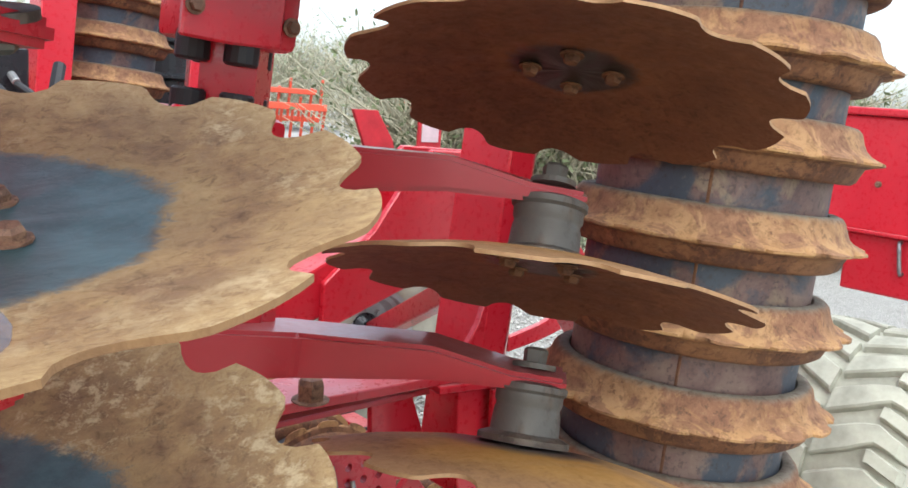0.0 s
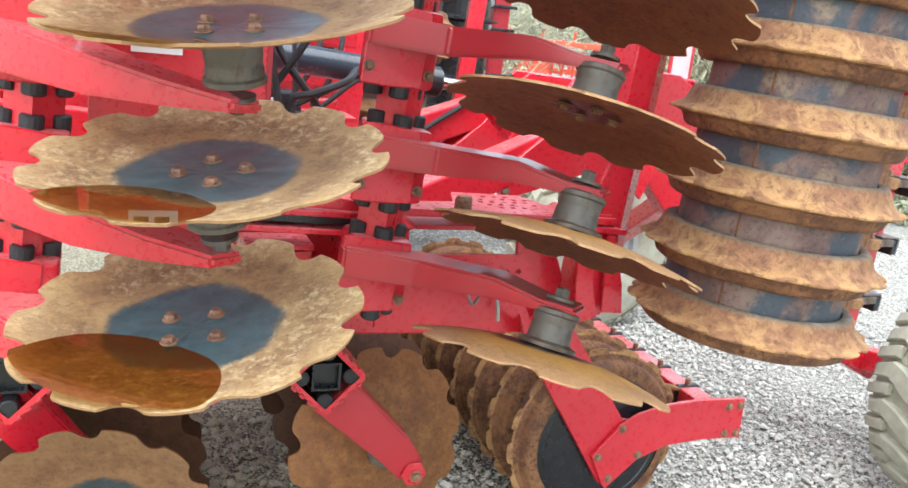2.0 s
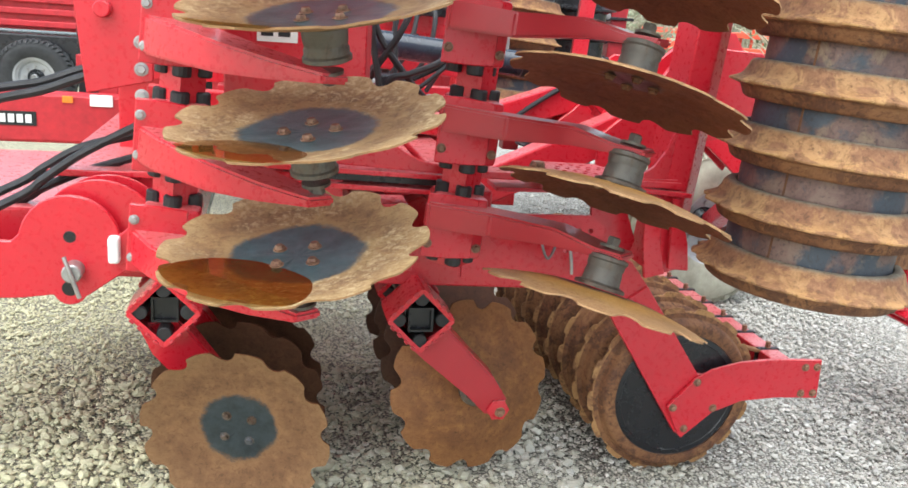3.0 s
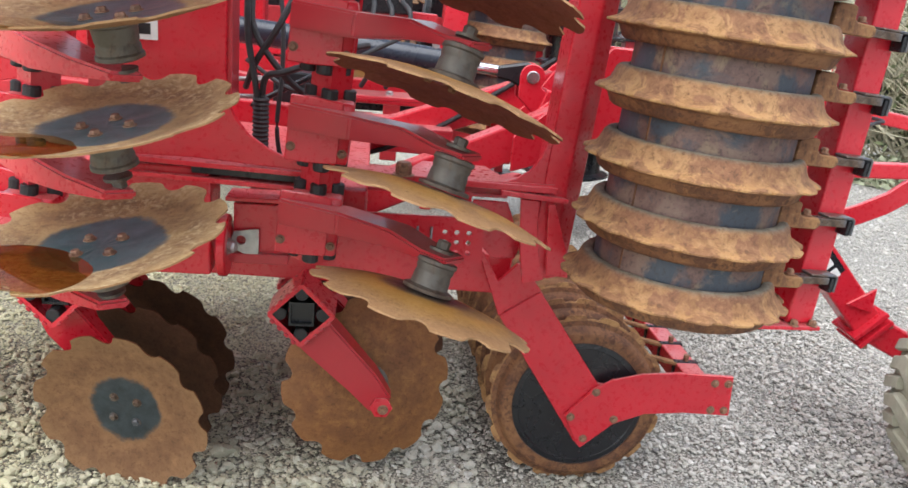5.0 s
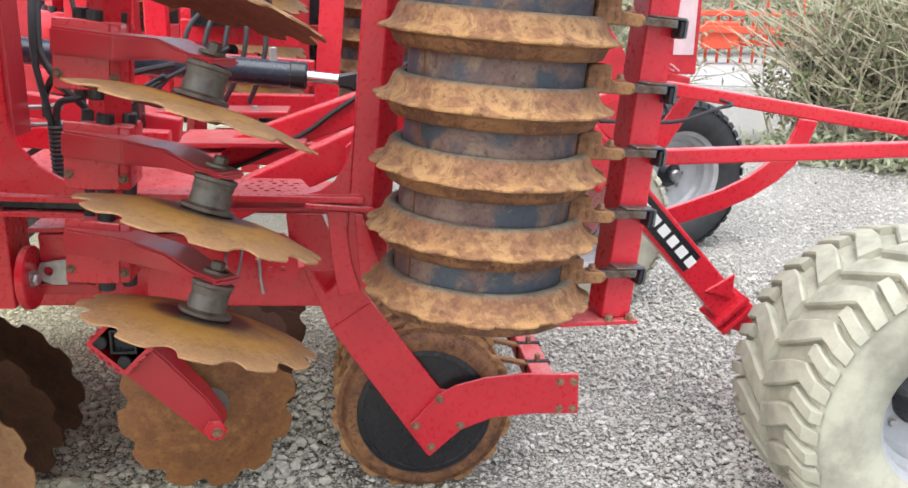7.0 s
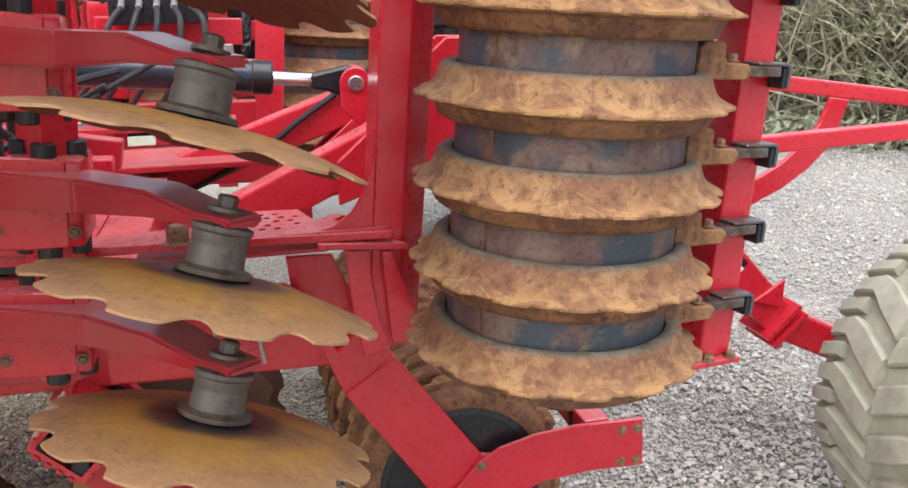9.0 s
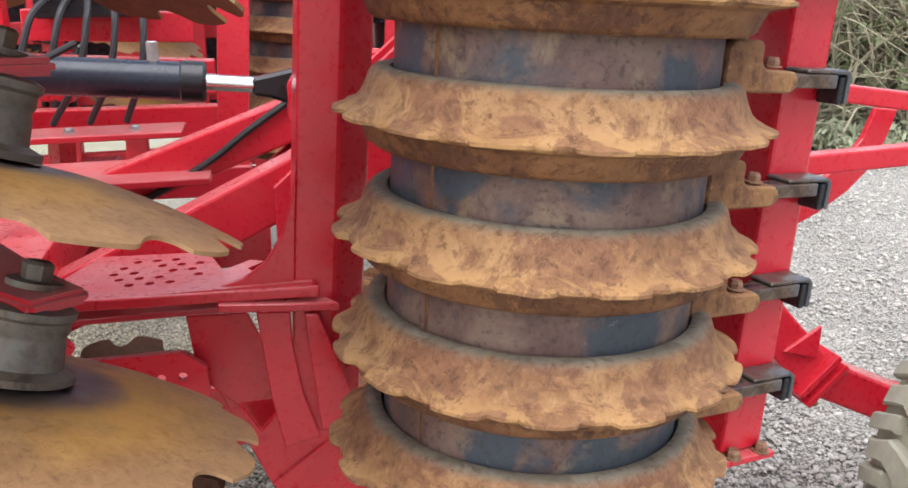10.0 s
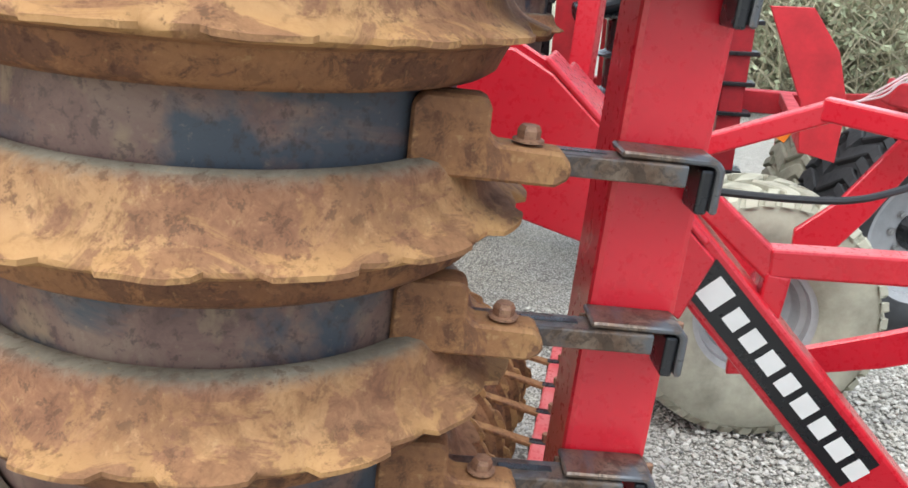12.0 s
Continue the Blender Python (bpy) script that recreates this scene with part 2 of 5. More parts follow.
RUBBER = plain("black_rubber", (0.018, 0.018, 0.02), 0.55, 0, 0.4, 30)
BLACK = plain("black_paint", (0.014, 0.015, 0.018), 0.28, 0, 0.3)
NAVY = plain("dark_cylinder_paint", (0.02, 0.026, 0.04), 0.25, 0, 0.3)
CHROME = plain("chrome", (0.8, 0.8, 0.82), 0.12, 1.0, 0.1)
ZINC = plain("zinc_plate", (0.45, 0.45, 0.44), 0.45, 0.8, 0.3, 40)
BRIGHT = plain("worn_steel", (0.36, 0.36, 0.36), 0.35, 0.85, 0.5, 25)
GREYSTEEL = plain("grey_rim_paint", (0.42, 0.43, 0.44), 0.45, 0.1, 0.25)
MUDTYRE = plain("muddy_tyre", (0.42, 0.41, 0.32), 0.9, 0, 0.45, 7)
TYRE = plain("tyre_rubber", (0.028, 0.029, 0.031), 0.7, 0, 0.4, 14)
WHITE = plain("white_sticker", (0.78, 0.78, 0.76), 0.5, 0, 0.08)
ORANGE = plain("amber_reflector", (0.8, 0.22, 0.02), 0.3, 0, 0.1)
FARRED = plain("far_red_paint", (0.50, 0.017, 0.027), 0.5, 0, 0.35)
GREEN = plain("green_paint", (0.03, 0.16, 0.05), 0.4, 0, 0.3)
TWIG = plain("hedge_twig", (0.47, 0.43, 0.30), 0.9, 0, 0.5, 3)
LEAF = plain("hedge_leaf", (0.17, 0.20, 0.09), 0.8, 0, 0.5, 3)
CONCRETE = plain("pale_concrete", (0.42, 0.41, 0.39), 0.8, 0, 0.3, 3)
LAMP_PLATE = plain("pale_lamp_plate", (0.62, 0.47, 0.48), 0.4, 0, 0.2)
FAR_ORANGE = plain("orange_red_paint", (0.70, 0.085, 0.035), 0.5, 0, 0.3)
# dry grass and far hedges; lightened so distance haze is in the colour
PALE_LEAF = plain("pale_haze_grass_leaf", (0.36, 0.39, 0.25), 0.8, 0, 0.4, 3)


def gravel_mat(name, stone=False):
    m = Mat(name)
    if stone:
        pick = m.t.nodes.new("ShaderNodeNewGeometry").outputs["Random Per Island"]
        n = m.noise(60, 4, 0.7)
    else:
        vor = m.put("ShaderNodeTexVoronoi", Scale=105.0)
        m.set(vor.inputs["Vector"], m.vec)
        sep = m.put("ShaderNodeSeparateColor", Color=vor.outputs["Color"])
        pick = sep.outputs[0]
        n = m.noise(90, 5, 0.7)
    col = m.ramp(pick, [(0.0, (0.36, 0.352, 0.31)), (0.3, (0.53, 0.513, 0.465)), (0.6, (0.43, 0.412, 0.362)), (0.85, (0.66, 0.645, 0.60)), (1.0, (0.20, 0.195, 0.188))])
    col = m.mix(m.ramp(n, [(0.4, (0,)), (0.75, (0.5,))]), col, (0.25, 0.232, 0.20))
    # earth and moss have settled in the gravel towards the drawbar
    where = m.t.nodes.new("ShaderNodeNewGeometry").outputs["Position"]
    along = m.t.nodes.new("ShaderNodeSeparateXYZ")
    m.set(along.inputs[0], where)
    moss = m.math("ADD", along.outputs[0], m.math("MULTIPLY", m.noise(2.5, 5, 0.65, where), -2.4))
    col = m.mix(m.ramp(m.math("MULTIPLY_ADD", moss, 0.25, 0.5), [(0.10, (0.7,)), (0.64, (0.0,))]), col, (0.48, 0.455, 0.255))
    if not stone:
        # shade between the stones is painted as a dark gap colour
        gap = m.ramp(vor.outputs["Distance"], [(0.32, (0,)), (0.66, (0.9,))])
        col = m.mix(gap, col, (0.10, 0.092, 0.078))
        m.bump(m.math("SUBTRACT", 1.0, vor.outputs["Distance"]), 0.7, 0.006)
    else:
        m.bump(n, 0.3, 0.003)
    return m.done(col, 0.9, 0)


GRAVEL = gravel_mat("gravel_bed")
STONE = gravel_mat("gravel_stones", True)
WATER = Mat("rusty_water").done((0.45, 0.22, 0.05), 0.02, 0, Transmission_Weight=0.95, IOR=1.33)

# ---- mesh helpers ----


def part(name, bm, mat, parent=None, label="", m=None):
    """One mesh object from bm, under a thing or a part."""
    me = bpy.data.meshes.new(name)
    bm.normal_update()
    bm.to_mesh(me)
    bm.free()
    me.materials.append(mat)
    ob = new(name, me)
    if parent:
        ob.parent = parent
    if m is not None:
        ob.matrix_basis = m
    if label:
        ob["label"] = label
    return ob


def smooth(ob, angle=35):
    me = ob.data
    me.polygons.foreach_set("use_smooth", [True] * len(me.polygons))
    me.set_sharp_from_angle(angle=radians(angle))
    return ob


def thing(name, m, label, category, group="", kind=""):
    e = new(name)
    e.empty_display_size = 0.05
    e.matrix_basis = m
    return tagged(e, label, category, group, kind)


def solid(name, bm, mat, m, label, category, group="", kind=""):
    ob = part(name, bm, mat, None, "", m)
    return tagged(ob, label, category, group, kind)


def box(size, at=(0, 0, 0), rot=(0, 0, 0), bevel=0.004, bm=None):
    own = bmesh.new()
    bmesh.ops.create_cube(own, size=1)
    bmesh.ops.scale(own, vec=size, verts=own.verts)
    if bevel:
        bmesh.ops.bevel(own, geom=own.edges[:], offset=min(bevel, min(size) * 0.45), segments=2, affect="EDGES", profile=0.5)
    bmesh.ops.transform(own, matrix=pose(*at, *rot), verts=own.verts)
    return join(bm, own)


def join(bm, own):
    if bm is None:
        return own
    me = bpy.data.meshes.new("tmp")
    own.to_mesh(me)
    own.free()
    bm.from_mesh(me)
    bpy.data.meshes.remove(me)
    return bm


def plate(outline, thick, m=None, bevel=0.002, bm=None, holes=()):
    """A flat plate from an outline in x, z; its thickness runs along y from 0 to -thick, before m."""
    own = bmesh.new()
    vs = [own.verts.new((x, 0, z)) for x, z in outline]
    loops = [[own.edges.new((vs[i], vs[(i + 1) % len(vs)])) for i in range(len(vs))]]
    for hx, hz, hr in holes:
        hv = [own.verts.new((hx + hr * math.cos(a), 0, hz + hr * math.sin(a))) for a in (2 * math.pi * i / 12 for i in range(12))]
        loops.append([own.edges.new((hv[i], hv[(i + 1) % 12])) for i in range(12)])
    if holes:
        bmesh.ops.triangle_fill(own, use_beauty=True, use_dissolve=False, edges=sum(loops, []), normal=(0, -1, 0))
    else:
        own.faces.new(vs)
    ext = bmesh.ops.extrude_face_region(own, geom=own.faces[:])
    bmesh.ops.translate(own, vec=(0, -thick, 0), verts=[g for g in ext["geom"] if isinstance(g, bmesh.types.BMVert)])
    bmesh.ops.recalc_face_normals(own, faces=own.faces[:])
    if bevel and not holes:
        edges = [e for e in own.edges if len(e.link_faces) == 2 and e.calc_face_angle(0) > 0.6]
        bmesh.ops.bevel(own, geom=edges, offset=bevel, segments=1, affect="EDGES")
    if m is not None:
        bmesh.ops.transform(own, matrix=m, verts=own.verts)
    return join(bm, own)


def arc(cx, cz, r, a0, a1, n=10):
    return [(cx + r * math.cos(radians(a0 + (a1 - a0) * i / n)), cz + r * math.sin(radians(a0 + (a1 - a0) * i / n))) for i in range(n + 1)]


def lathe(profile, seg=40, m=None, bm=None, cap=True):
    """A turned body about z from (radius, height) pairs."""
    own = bmesh.new()
    rows = []
    for r, z in profile:
        rows.append([own.verts.new((r * math.cos(2 * math.pi * i / seg), r * math.sin(2 * math.pi * i / seg), z)) for i in range(seg)])
    for a, b in zip(rows, rows[1:]):
        for i in range(seg):
            j = (i + 1) % seg
            own.faces.new((a[i], a[j], b[j], b[i]))
    if cap:
        own.faces.new(rows[0][::-1])
        own.faces.new(rows[-1])
    bmesh.ops.recalc_face_normals(own, faces=own.faces[:])
    if m is not None:
        bmesh.ops.transform(own, matrix=m, verts=own.verts)
    return join(bm, own)


def rod(a, b, r, seg=16, bm=None, ends=0.0):
    a, b = Vector(a), Vector(b)
    d = b - a
    m = Matrix.Translation(a) @ d.to_track_quat("Z", "Y").to_matrix().to_4x4()
    L = d.length
    c = min(r * 0.15, L * 0.2)
    return lathe([(r - c, 0), (r, c), (r, L - c), (r - c, L)], seg, m, bm)


def bar(a, b, w, h, bm=None, bevel=0.006, roll=0.0):
    """A box section from a to b; w across, h upwards."""
    a, b = Vector(a), Vector(b)
    d = b - a
    x = d.normalized()
    up = Vector((0, 0, 1)) if abs(x.z) < 0.95 else Vector((0, 1, 0))
    y = up.cross(x).normalized()
    z = x.cross(y)
    m = Matrix((x, y, z)).transposed().to_4x4()
    m.translation = (a + b) / 2
    own = box((d.length, w, h), bevel=bevel)
    bmesh.ops.transform(own, matrix=m @ pose(0, 0, 0, roll, 0, 0), verts=own.verts)
    return join(bm, own)


def hose(points, r, seg=8, bm=None, steps=8):
    """A round hose along a smooth line through points."""
    own = bmesh.new()
    p = [Vector(q) for q in points]
    p = [p[0] * 2 - p[1]] + p + [p[-1] * 2 - p[-2]]
    line = []
    for i in range(1, len(p) - 2):
        for k in range(steps):
            t = k / steps
            line.append(0.5 * (2 * p[i] + (p[i + 1] - p[i - 1]) * t + (2 * p[i - 1] - 5 * p[i] + 4 * p[i + 1] - p[i + 2]) * t * t + (3 * p[i] - p[i - 1] - 3 * p[i + 1] + p[i + 2]) * t ** 3))
    line.append(p[-2])
    rows = []
    for i, q in enumerate(line):
        d = (line[min(i + 1, len(line) - 1)] - line[max(i - 1, 0)]).normalized()
        m = Matrix.Translation(q) @ d.to_track_quat("Z", "Y").to_matrix().to_4x4()
        rows.append([own.verts.new(m @ Vector((r * math.cos(2 * math.pi * k / seg), r * math.sin(2 * math.pi * k / seg), 0))) for k in range(seg)])
    for a, b in zip(rows, rows[1:]):
        for k in range(seg):
            own.faces.new((a[k], a[(k + 1) % seg], b[(k + 1) % seg], b[k]))
    own.faces.new(rows[0][::-1])
    own.faces.new(rows[-1])
    bmesh.ops.recalc_face_normals(own, faces=own.faces[:])
    return join(bm, own)


def sweep(stations, bm=None, bevel=0.005):
    """A box-like body through stations (centre, across vector, half width, half height)."""
    own = bmesh.new()
    rows = []
    for c, ac, w, h in stations:
        c, ac = Vector(c), Vector(ac).normalized() * w
        u = Vector((0, 0, h))
        rows.append([own.verts.new(c + q) for q in (-ac - u, ac - u, ac + u, -ac + u)])
    for a, b in zip(rows, rows[1:]):
        for k in range(4):
            own.faces.new((a[k], a[(k + 1) % 4], b[(k + 1) % 4], b[k]))
    own.faces.new(rows[0][::-1])
    own.faces.new(rows[-1])
    bmesh.ops.recalc_face_normals(own, faces=own.faces[:])
    if bevel:
        edges = [e for e in own.edges if e.calc_face_angle(0) > 0.5]
        bmesh.ops.bevel(own, geom=edges, offset=bevel, segments=2, affect="EDGES")
    return join(bm, own)


def bolt_head(r=0.009, h=0.008, m=None, bm=None):
    """Hexagon head with a washer under it, standing on z = 0."""
    bm = lathe([(r * 1.55, 0), (r * 1.55, 0.002), (r * 1.2, 0.0025)], 14, m, bm)
    return lathe([(r * 1.12, 0.002), (r * 1.15, h * 0.8), (r * 0.9, h + 0.002)], 6, m, bm)


def towards(z, x=(1, 0, 0), at=(0, 0, 0)):
    """A pose at a place whose z axis points along z, and x axis as near as may be along x."""
    z = Vector(z).normalized()
    y = z.cross(Vector(x)).normalized()
    m = Matrix((y.cross(z), y, z)).transposed().to_4x4()
    m.translation = at
    return m


# The folded wing leans a little to the rear; places in it are given as they are at a height of 1.2 m.
LEAN_X, LEAN_Y = 0.08, -0.01
TIPPED = towards((LEAN_X, LEAN_Y, 1))


def wing(x, y, z, rx=0, ry=0, rz=0):
    return Matrix.Translation((x + LEAN_X * (z - 1.2), y + LEAN_Y * (z - 1.2), z)) @ TIPPED @ pose(0, 0, 0, rx, ry, rz)


FAR = Matrix.Translation((-0.19, 4.535, 0)) @ Matrix.Diagonal((1, -1, 1, 1))

# ---- ground ----
bm = bmesh.new()
bmesh.ops.create_grid(bm, x_segments=120, y_segments=120, size=6)
for v in bm.verts:
    edge = max(0.0, min(1.0, 6 - max(abs(v.co.x), abs(v.co.y))))
    v.co.z = edge * 0.018 * (noise.noise(v.co * 1.3) + 0.5 * noise.noise(v.co * 4.0)) - 0.006
rim = [e for e in bm.edges if e.is_boundary]
out = bmesh.ops.extrude_edge_only(bm, edges=rim)
for v in [g for g in out["geom"] if isinstance(g, bmesh.types.BMVert)]:
    v.co = (v.co.x * 300, v.co.y * 300, -0.006)
ground = solid("ground", bm, GRAVEL, pose(1.5, 2.0, 0), "pale grey loose gravel yard, flat and dry", "ground", kind="structure")


def pebbles(name, count, x0, x1, y0, y1, lo, hi, seed):
    rng = np.random.default_rng(seed)
    base = bmesh.new()
    bmesh.ops.create_icosphere(base, subdivisions=1, radius=1)
    bv = np.array([v.co for v in base.verts])
    bf = np.array([[v.index for v in f.verts] for f in base.faces])
    base.free()
    n = len(bv)
    pos = np.c_[rng.uniform(x0, x1, count), rng.uniform(y0, y1, count)]
    size = lo + (hi - lo) * rng.random(count) ** 3
    verts = np.empty((count, n, 3))
    for i in range(count):
        jig = bv * (1 + rng.uniform(-0.28, 0.28, (n, 1))) * np.array([1, rng.uniform(0.6, 1), rng.uniform(0.4, 0.75)])
        a, tip = rng.uniform(0, 6.28), rng.uniform(-0.3, 0.3)
        rot = np.array([[math.cos(a), -math.sin(a), 0], [math.sin(a), math.cos(a), 0], [0, 0, 1]]) @ np.array([[math.cos(tip), 0, -math.sin(tip)], [0, 1, 0], [math.sin(tip), 0, math.cos(tip)]])
        verts[i] = (jig @ rot.T) * size[i] + [pos[i, 0], pos[i, 1], size[i] * 0.15]
    faces = (bf[None] + (np.arange(count) * n)[:, None, None]).reshape(-1, 3)
    me = bpy.data.meshes.new(name)
    me.from_pydata(verts.reshape(-1, 3).tolist(), [], faces.tolist())
    me.materials.append(STONE)
    return new(name, me)


tagged(pebbles("gravel", 60000, -1.6, 3.6, 0.2, 4.0, 0.0045, 0.014, 3), "loose pale gravel stones scattered on the yard", "gravel", kind="stuff")
tagged(pebbles("gravel", 4500, -1.6, 1.1, 0.3, 2.2, 0.008, 0.026, 9), "coarser pale stones in the gravel before the discs", "gravel", kind="stuff")
tagged(pebbles("gravel", 26000, 2.0, 7.0, 0.8, 7.0, 0.006, 0.018, 4), "loose pale gravel stones further off on the yard", "gravel", kind="stuff")



def loose_stone():
    bm = bmesh.new()
    bmesh.ops.create_icosphere(bm, subdivisions=2, radius=1)
    for v in bm.verts:
        v.co *= 1 + 0.35 * noise.noise(v.co * 1.7) + 0.12 * noise.noise(v.co * 4.0)
        v.co.z *= 0.55
    return smooth(solid("stone", bm, STONE, Matrix(), "pale angular stone lying loose on the gravel", "stone", "larger stones on the gravel"), 25)


rng = random.Random(21)
rock = loose_stone()
for k in range(90):
    size = rng.uniform(0.011, 0.026)
    x, y = rng.uniform(-1.2, 2.4), rng.uniform(0.7, 2.2)
    if k == 0:
        x, y, size = 0.24, 1.40, 0.04
    elif k < 45:
        x, y = rng.uniform(-0.9, 1.1), rng.uniform(0.85, 1.7)
    m = pose(x, y, size * 0.25, rng.uniform(-15, 15), rng.uniform(-15, 15), rng.uniform(0, 360)) @ Matrix.Diagonal((size, size * rng.uniform(0.7, 1), size * rng.uniform(0.8, 1.1), 1))
    if k == 0:
        rock.matrix_basis = m
    else:
        copy_thing(rock, m)

# ---- soil-working disc units ----
R_DISC, DISH = 0.28, 0.037


def dish(r):
    """Height of the hollow face at radius r; 0 at the rim."""
    return -DISH * (1 - min(1, max(0, (r - 0.075) / (R_DISC - 0.075))) ** 1.7)


def disc_edge(a, teeth=12):
    """Rim radius: broad lobes, and scooped notches that lean to one side."""
    k = math.floor(a / (2 * math.pi) * teeth)
    f = (a / (2 * math.pi) * teeth) % 1.0
    worn = 0.003 * math.sin(k * 2.4)
    if f < 0.46:
        s = f / 0.46
        return R_DISC - 0.003 - (0.027 + worn) * math.sin(math.pi * s ** 0.8) ** 0.75
    s = (f - 0.46) / 0.54
    return R_DISC - 0.003 + 0.003 * math.sin(math.pi * s) + worn * 0.4 * math.sin(math.pi * s)


def disc_mesh(seg=216, rings=10, thick=0.0045):
    bm = bmesh.new()
    sides = []
    for drop in (0.0, thick):
        rows = []
        for k in range(1, rings + 1):
            row = []
            for i in range(seg):
                a = 2 * math.pi * i / seg
                u = k / rings
                r = u * disc_edge(a) if k == rings else u * R_DISC * 0.9 + (u ** 6) * (disc_edge(a) - R_DISC * 0.9)
                wob = 0.0015 * noise.noise(Vector((math.cos(a) * 3, math.sin(a) * 3, r * 9)))
                row.append(bm.verts.new((r * math.cos(a), r * math.sin(a), dish(r) - drop + wob)))
            rows.append(row)
        mid = bm.verts.new((0, 0, dish(0) - drop))
        for a, b in zip(rows, rows[1:]):
            for i in range(seg):
                j = (i + 1) % seg
                f = bm.faces.new((a[i], b[i], b[j], a[j]) if not drop else (a[i], a[j], b[j], b[i]))
                f.material_index = 1 if drop else 0
        for i in range(seg):
            j = (i + 1) % seg
            bm.faces.new((mid, rows[0][i], rows[0][j]) if not drop else (mid, rows[0][j], rows[0][i])).material_index = 1 if drop else 0
        sides.append(rows[-1])
    for i in range(seg):
        j = (i + 1) % seg
        bm.faces.new((sides[0][i], sides[1][i], sides[1][j], sides[0][j])).material_index = 1
    return bm


LOW_NEAR = Vector((0.080, -0.062, 0))      # by how much the lowered rows' housings sit closer to their discs


def disc_unit(name, front, label, group, face, back, low=False):
    """Clamp block on the beam, arm, hub and notched disc, in the wing's frame with the block's middle as origin."""
    root = thing(name, wing(0, 0, 0), label, "disc unit", group)
    if front:
        d = Vector((0.277, -0.426, 0.119))      # disc rim middle
        axis = TIPPED.to_3x3().inverted() @ Vector((-0.147, -0.157, 0.976))
    else:
        d = Vector((0.287, -0.345, -0.090))
        axis = -(TIPPED.to_3x3().inverted() @ Vector((0.285, 0.18, 0.94)))
    if low:
        d -= LOW_NEAR
    # block: four-sided housing with rounded corners, clamp flange with bolts at the fore edge
    if low:
        # open square housing standing on its corner, with welds along its end edge
        bm = lathe([(0.086, -0.08), (0.105, -0.082), (0.105, 0.082), (0.086, 0.08)], 4, None, None, False)
        bmesh.ops.bevel(bm, geom=[e for e in bm.edges if e.calc_length() > 0.12 and abs(e.verts[0].co.z - e.verts[1].co.z) > 0.1], offset=0.006, segments=2, affect="EDGES")
        part("clamp_block", bm, RED, root)
        for k in range(4):
            a = radians(45 + 90 * k)
            u, w = Vector((math.cos(a), math.sin(a), 0)), Vector((-math.sin(a), math.cos(a), 0))
            for q in (-0.045, -0.015, 0.015, 0.045):
                part("weld", box((0.010, 0.016, 0.010), u * 0.075 + w * q + Vector((0, 0, 0.083)), (0, 0, 45 + 90 * k), 0.003), RED_OLD, root)
    else:
        smooth(part("clamp_block", box((0.135, 0.135, 0.165), (0.0, 0.0, 0), bevel=0.012), RED, root))
    outline = [(-0.095, -0.085), (-0.03, -0.085), (0.04, -0.08), (0.04, 0.08), (-0.03, 0.085), (-0.095, 0.085)]
    if not low:
        part("clamp_plate", plate(outline, 0.012, pose(0, -0.06, 0), 0.003), RED, root)
    for sx, sz in () if low else ((-0.082, 0.047), (-0.082, -0.047)) if front else ((-0.082, 0.047), (-0.082, -0.047), (0.05, -0.05)):
        b = bolt_head(0.008, 0.007, pose(sx, -0.073, sz, 90, 0, 0))
        part("bolt", b, ZINC if front else BOLT, root)
    far = 0.066 if low else 0.045
    for sx, sy in ((-far, 0), (far, 0), (0, -far), (0, far)):
        part("rubber_rod", rod((sx, sy, -0.108), (sx, sy, 0.075 if low else 0.108), 0.022, 14), RUBBER, root)
    # arm: box section that tapers from the block to the hub
    hub_end = d - axis.normalized() * 0.135
    side = Vector((hub_end.x, hub_end.y, 0)).cross(Vector((0, 0, 1))).normalized()
    p0, p1 = Vector((-0.06, -0.075, 0.02)), Vector((0.075, -0.085, 0.015))
    mid = p1.lerp(hub_end, 0.5) + Vector((0.02, -0.02, 0.012 if not front else 0.0))
    if front:
        # broad flat arm that sweeps from the block's face down under the hub
        st = [(Vector((-0.035, -0.055, -0.022)), (1, 0.25, 0), 0.055, 0.044), (Vector((0.02, -0.14, -0.022)), (0.85, 0.5, 0), 0.064, 0.040), (Vector((0.13, -0.27, -0.030)), (0.78, 0.62, 0), 0.060, 0.032), (Vector((0.235, -0.362, -0.032)), (0.78, 0.62, 0), 0.052, 0.020), (hub_end + Vector((0.018, -0.022, -0.020)), (0.78, 0.62, 0), 0.036, 0.010)]
        if low:
            st = [(Vector((c.x * 0.75, c.y * 0.84, c.z)), ac, w, h) for c, ac, w, h in st[:4]] + st[4:]
    else:
        st = [(p0 + Vector((-0.036, 0.008, 0.01)), (0, 1, 0), 0.02, 0.034), (p1 + Vector((0, 0, 0.014)), (0.35, 1, 0), 0.046, 0.031), (mid + Vector((0, 0, 0.008)), (0.7, 0.8, 0), 0.046, 0.023), (hub_end + Vector((-0.02, 0.02, 0.0)), (0.8, 0.7, 0), 0.042, 0.012), (hub_end + Vector((0.035, -0.03, 0)), (0.8, 0.7, 0), 0.036, 0.009)]
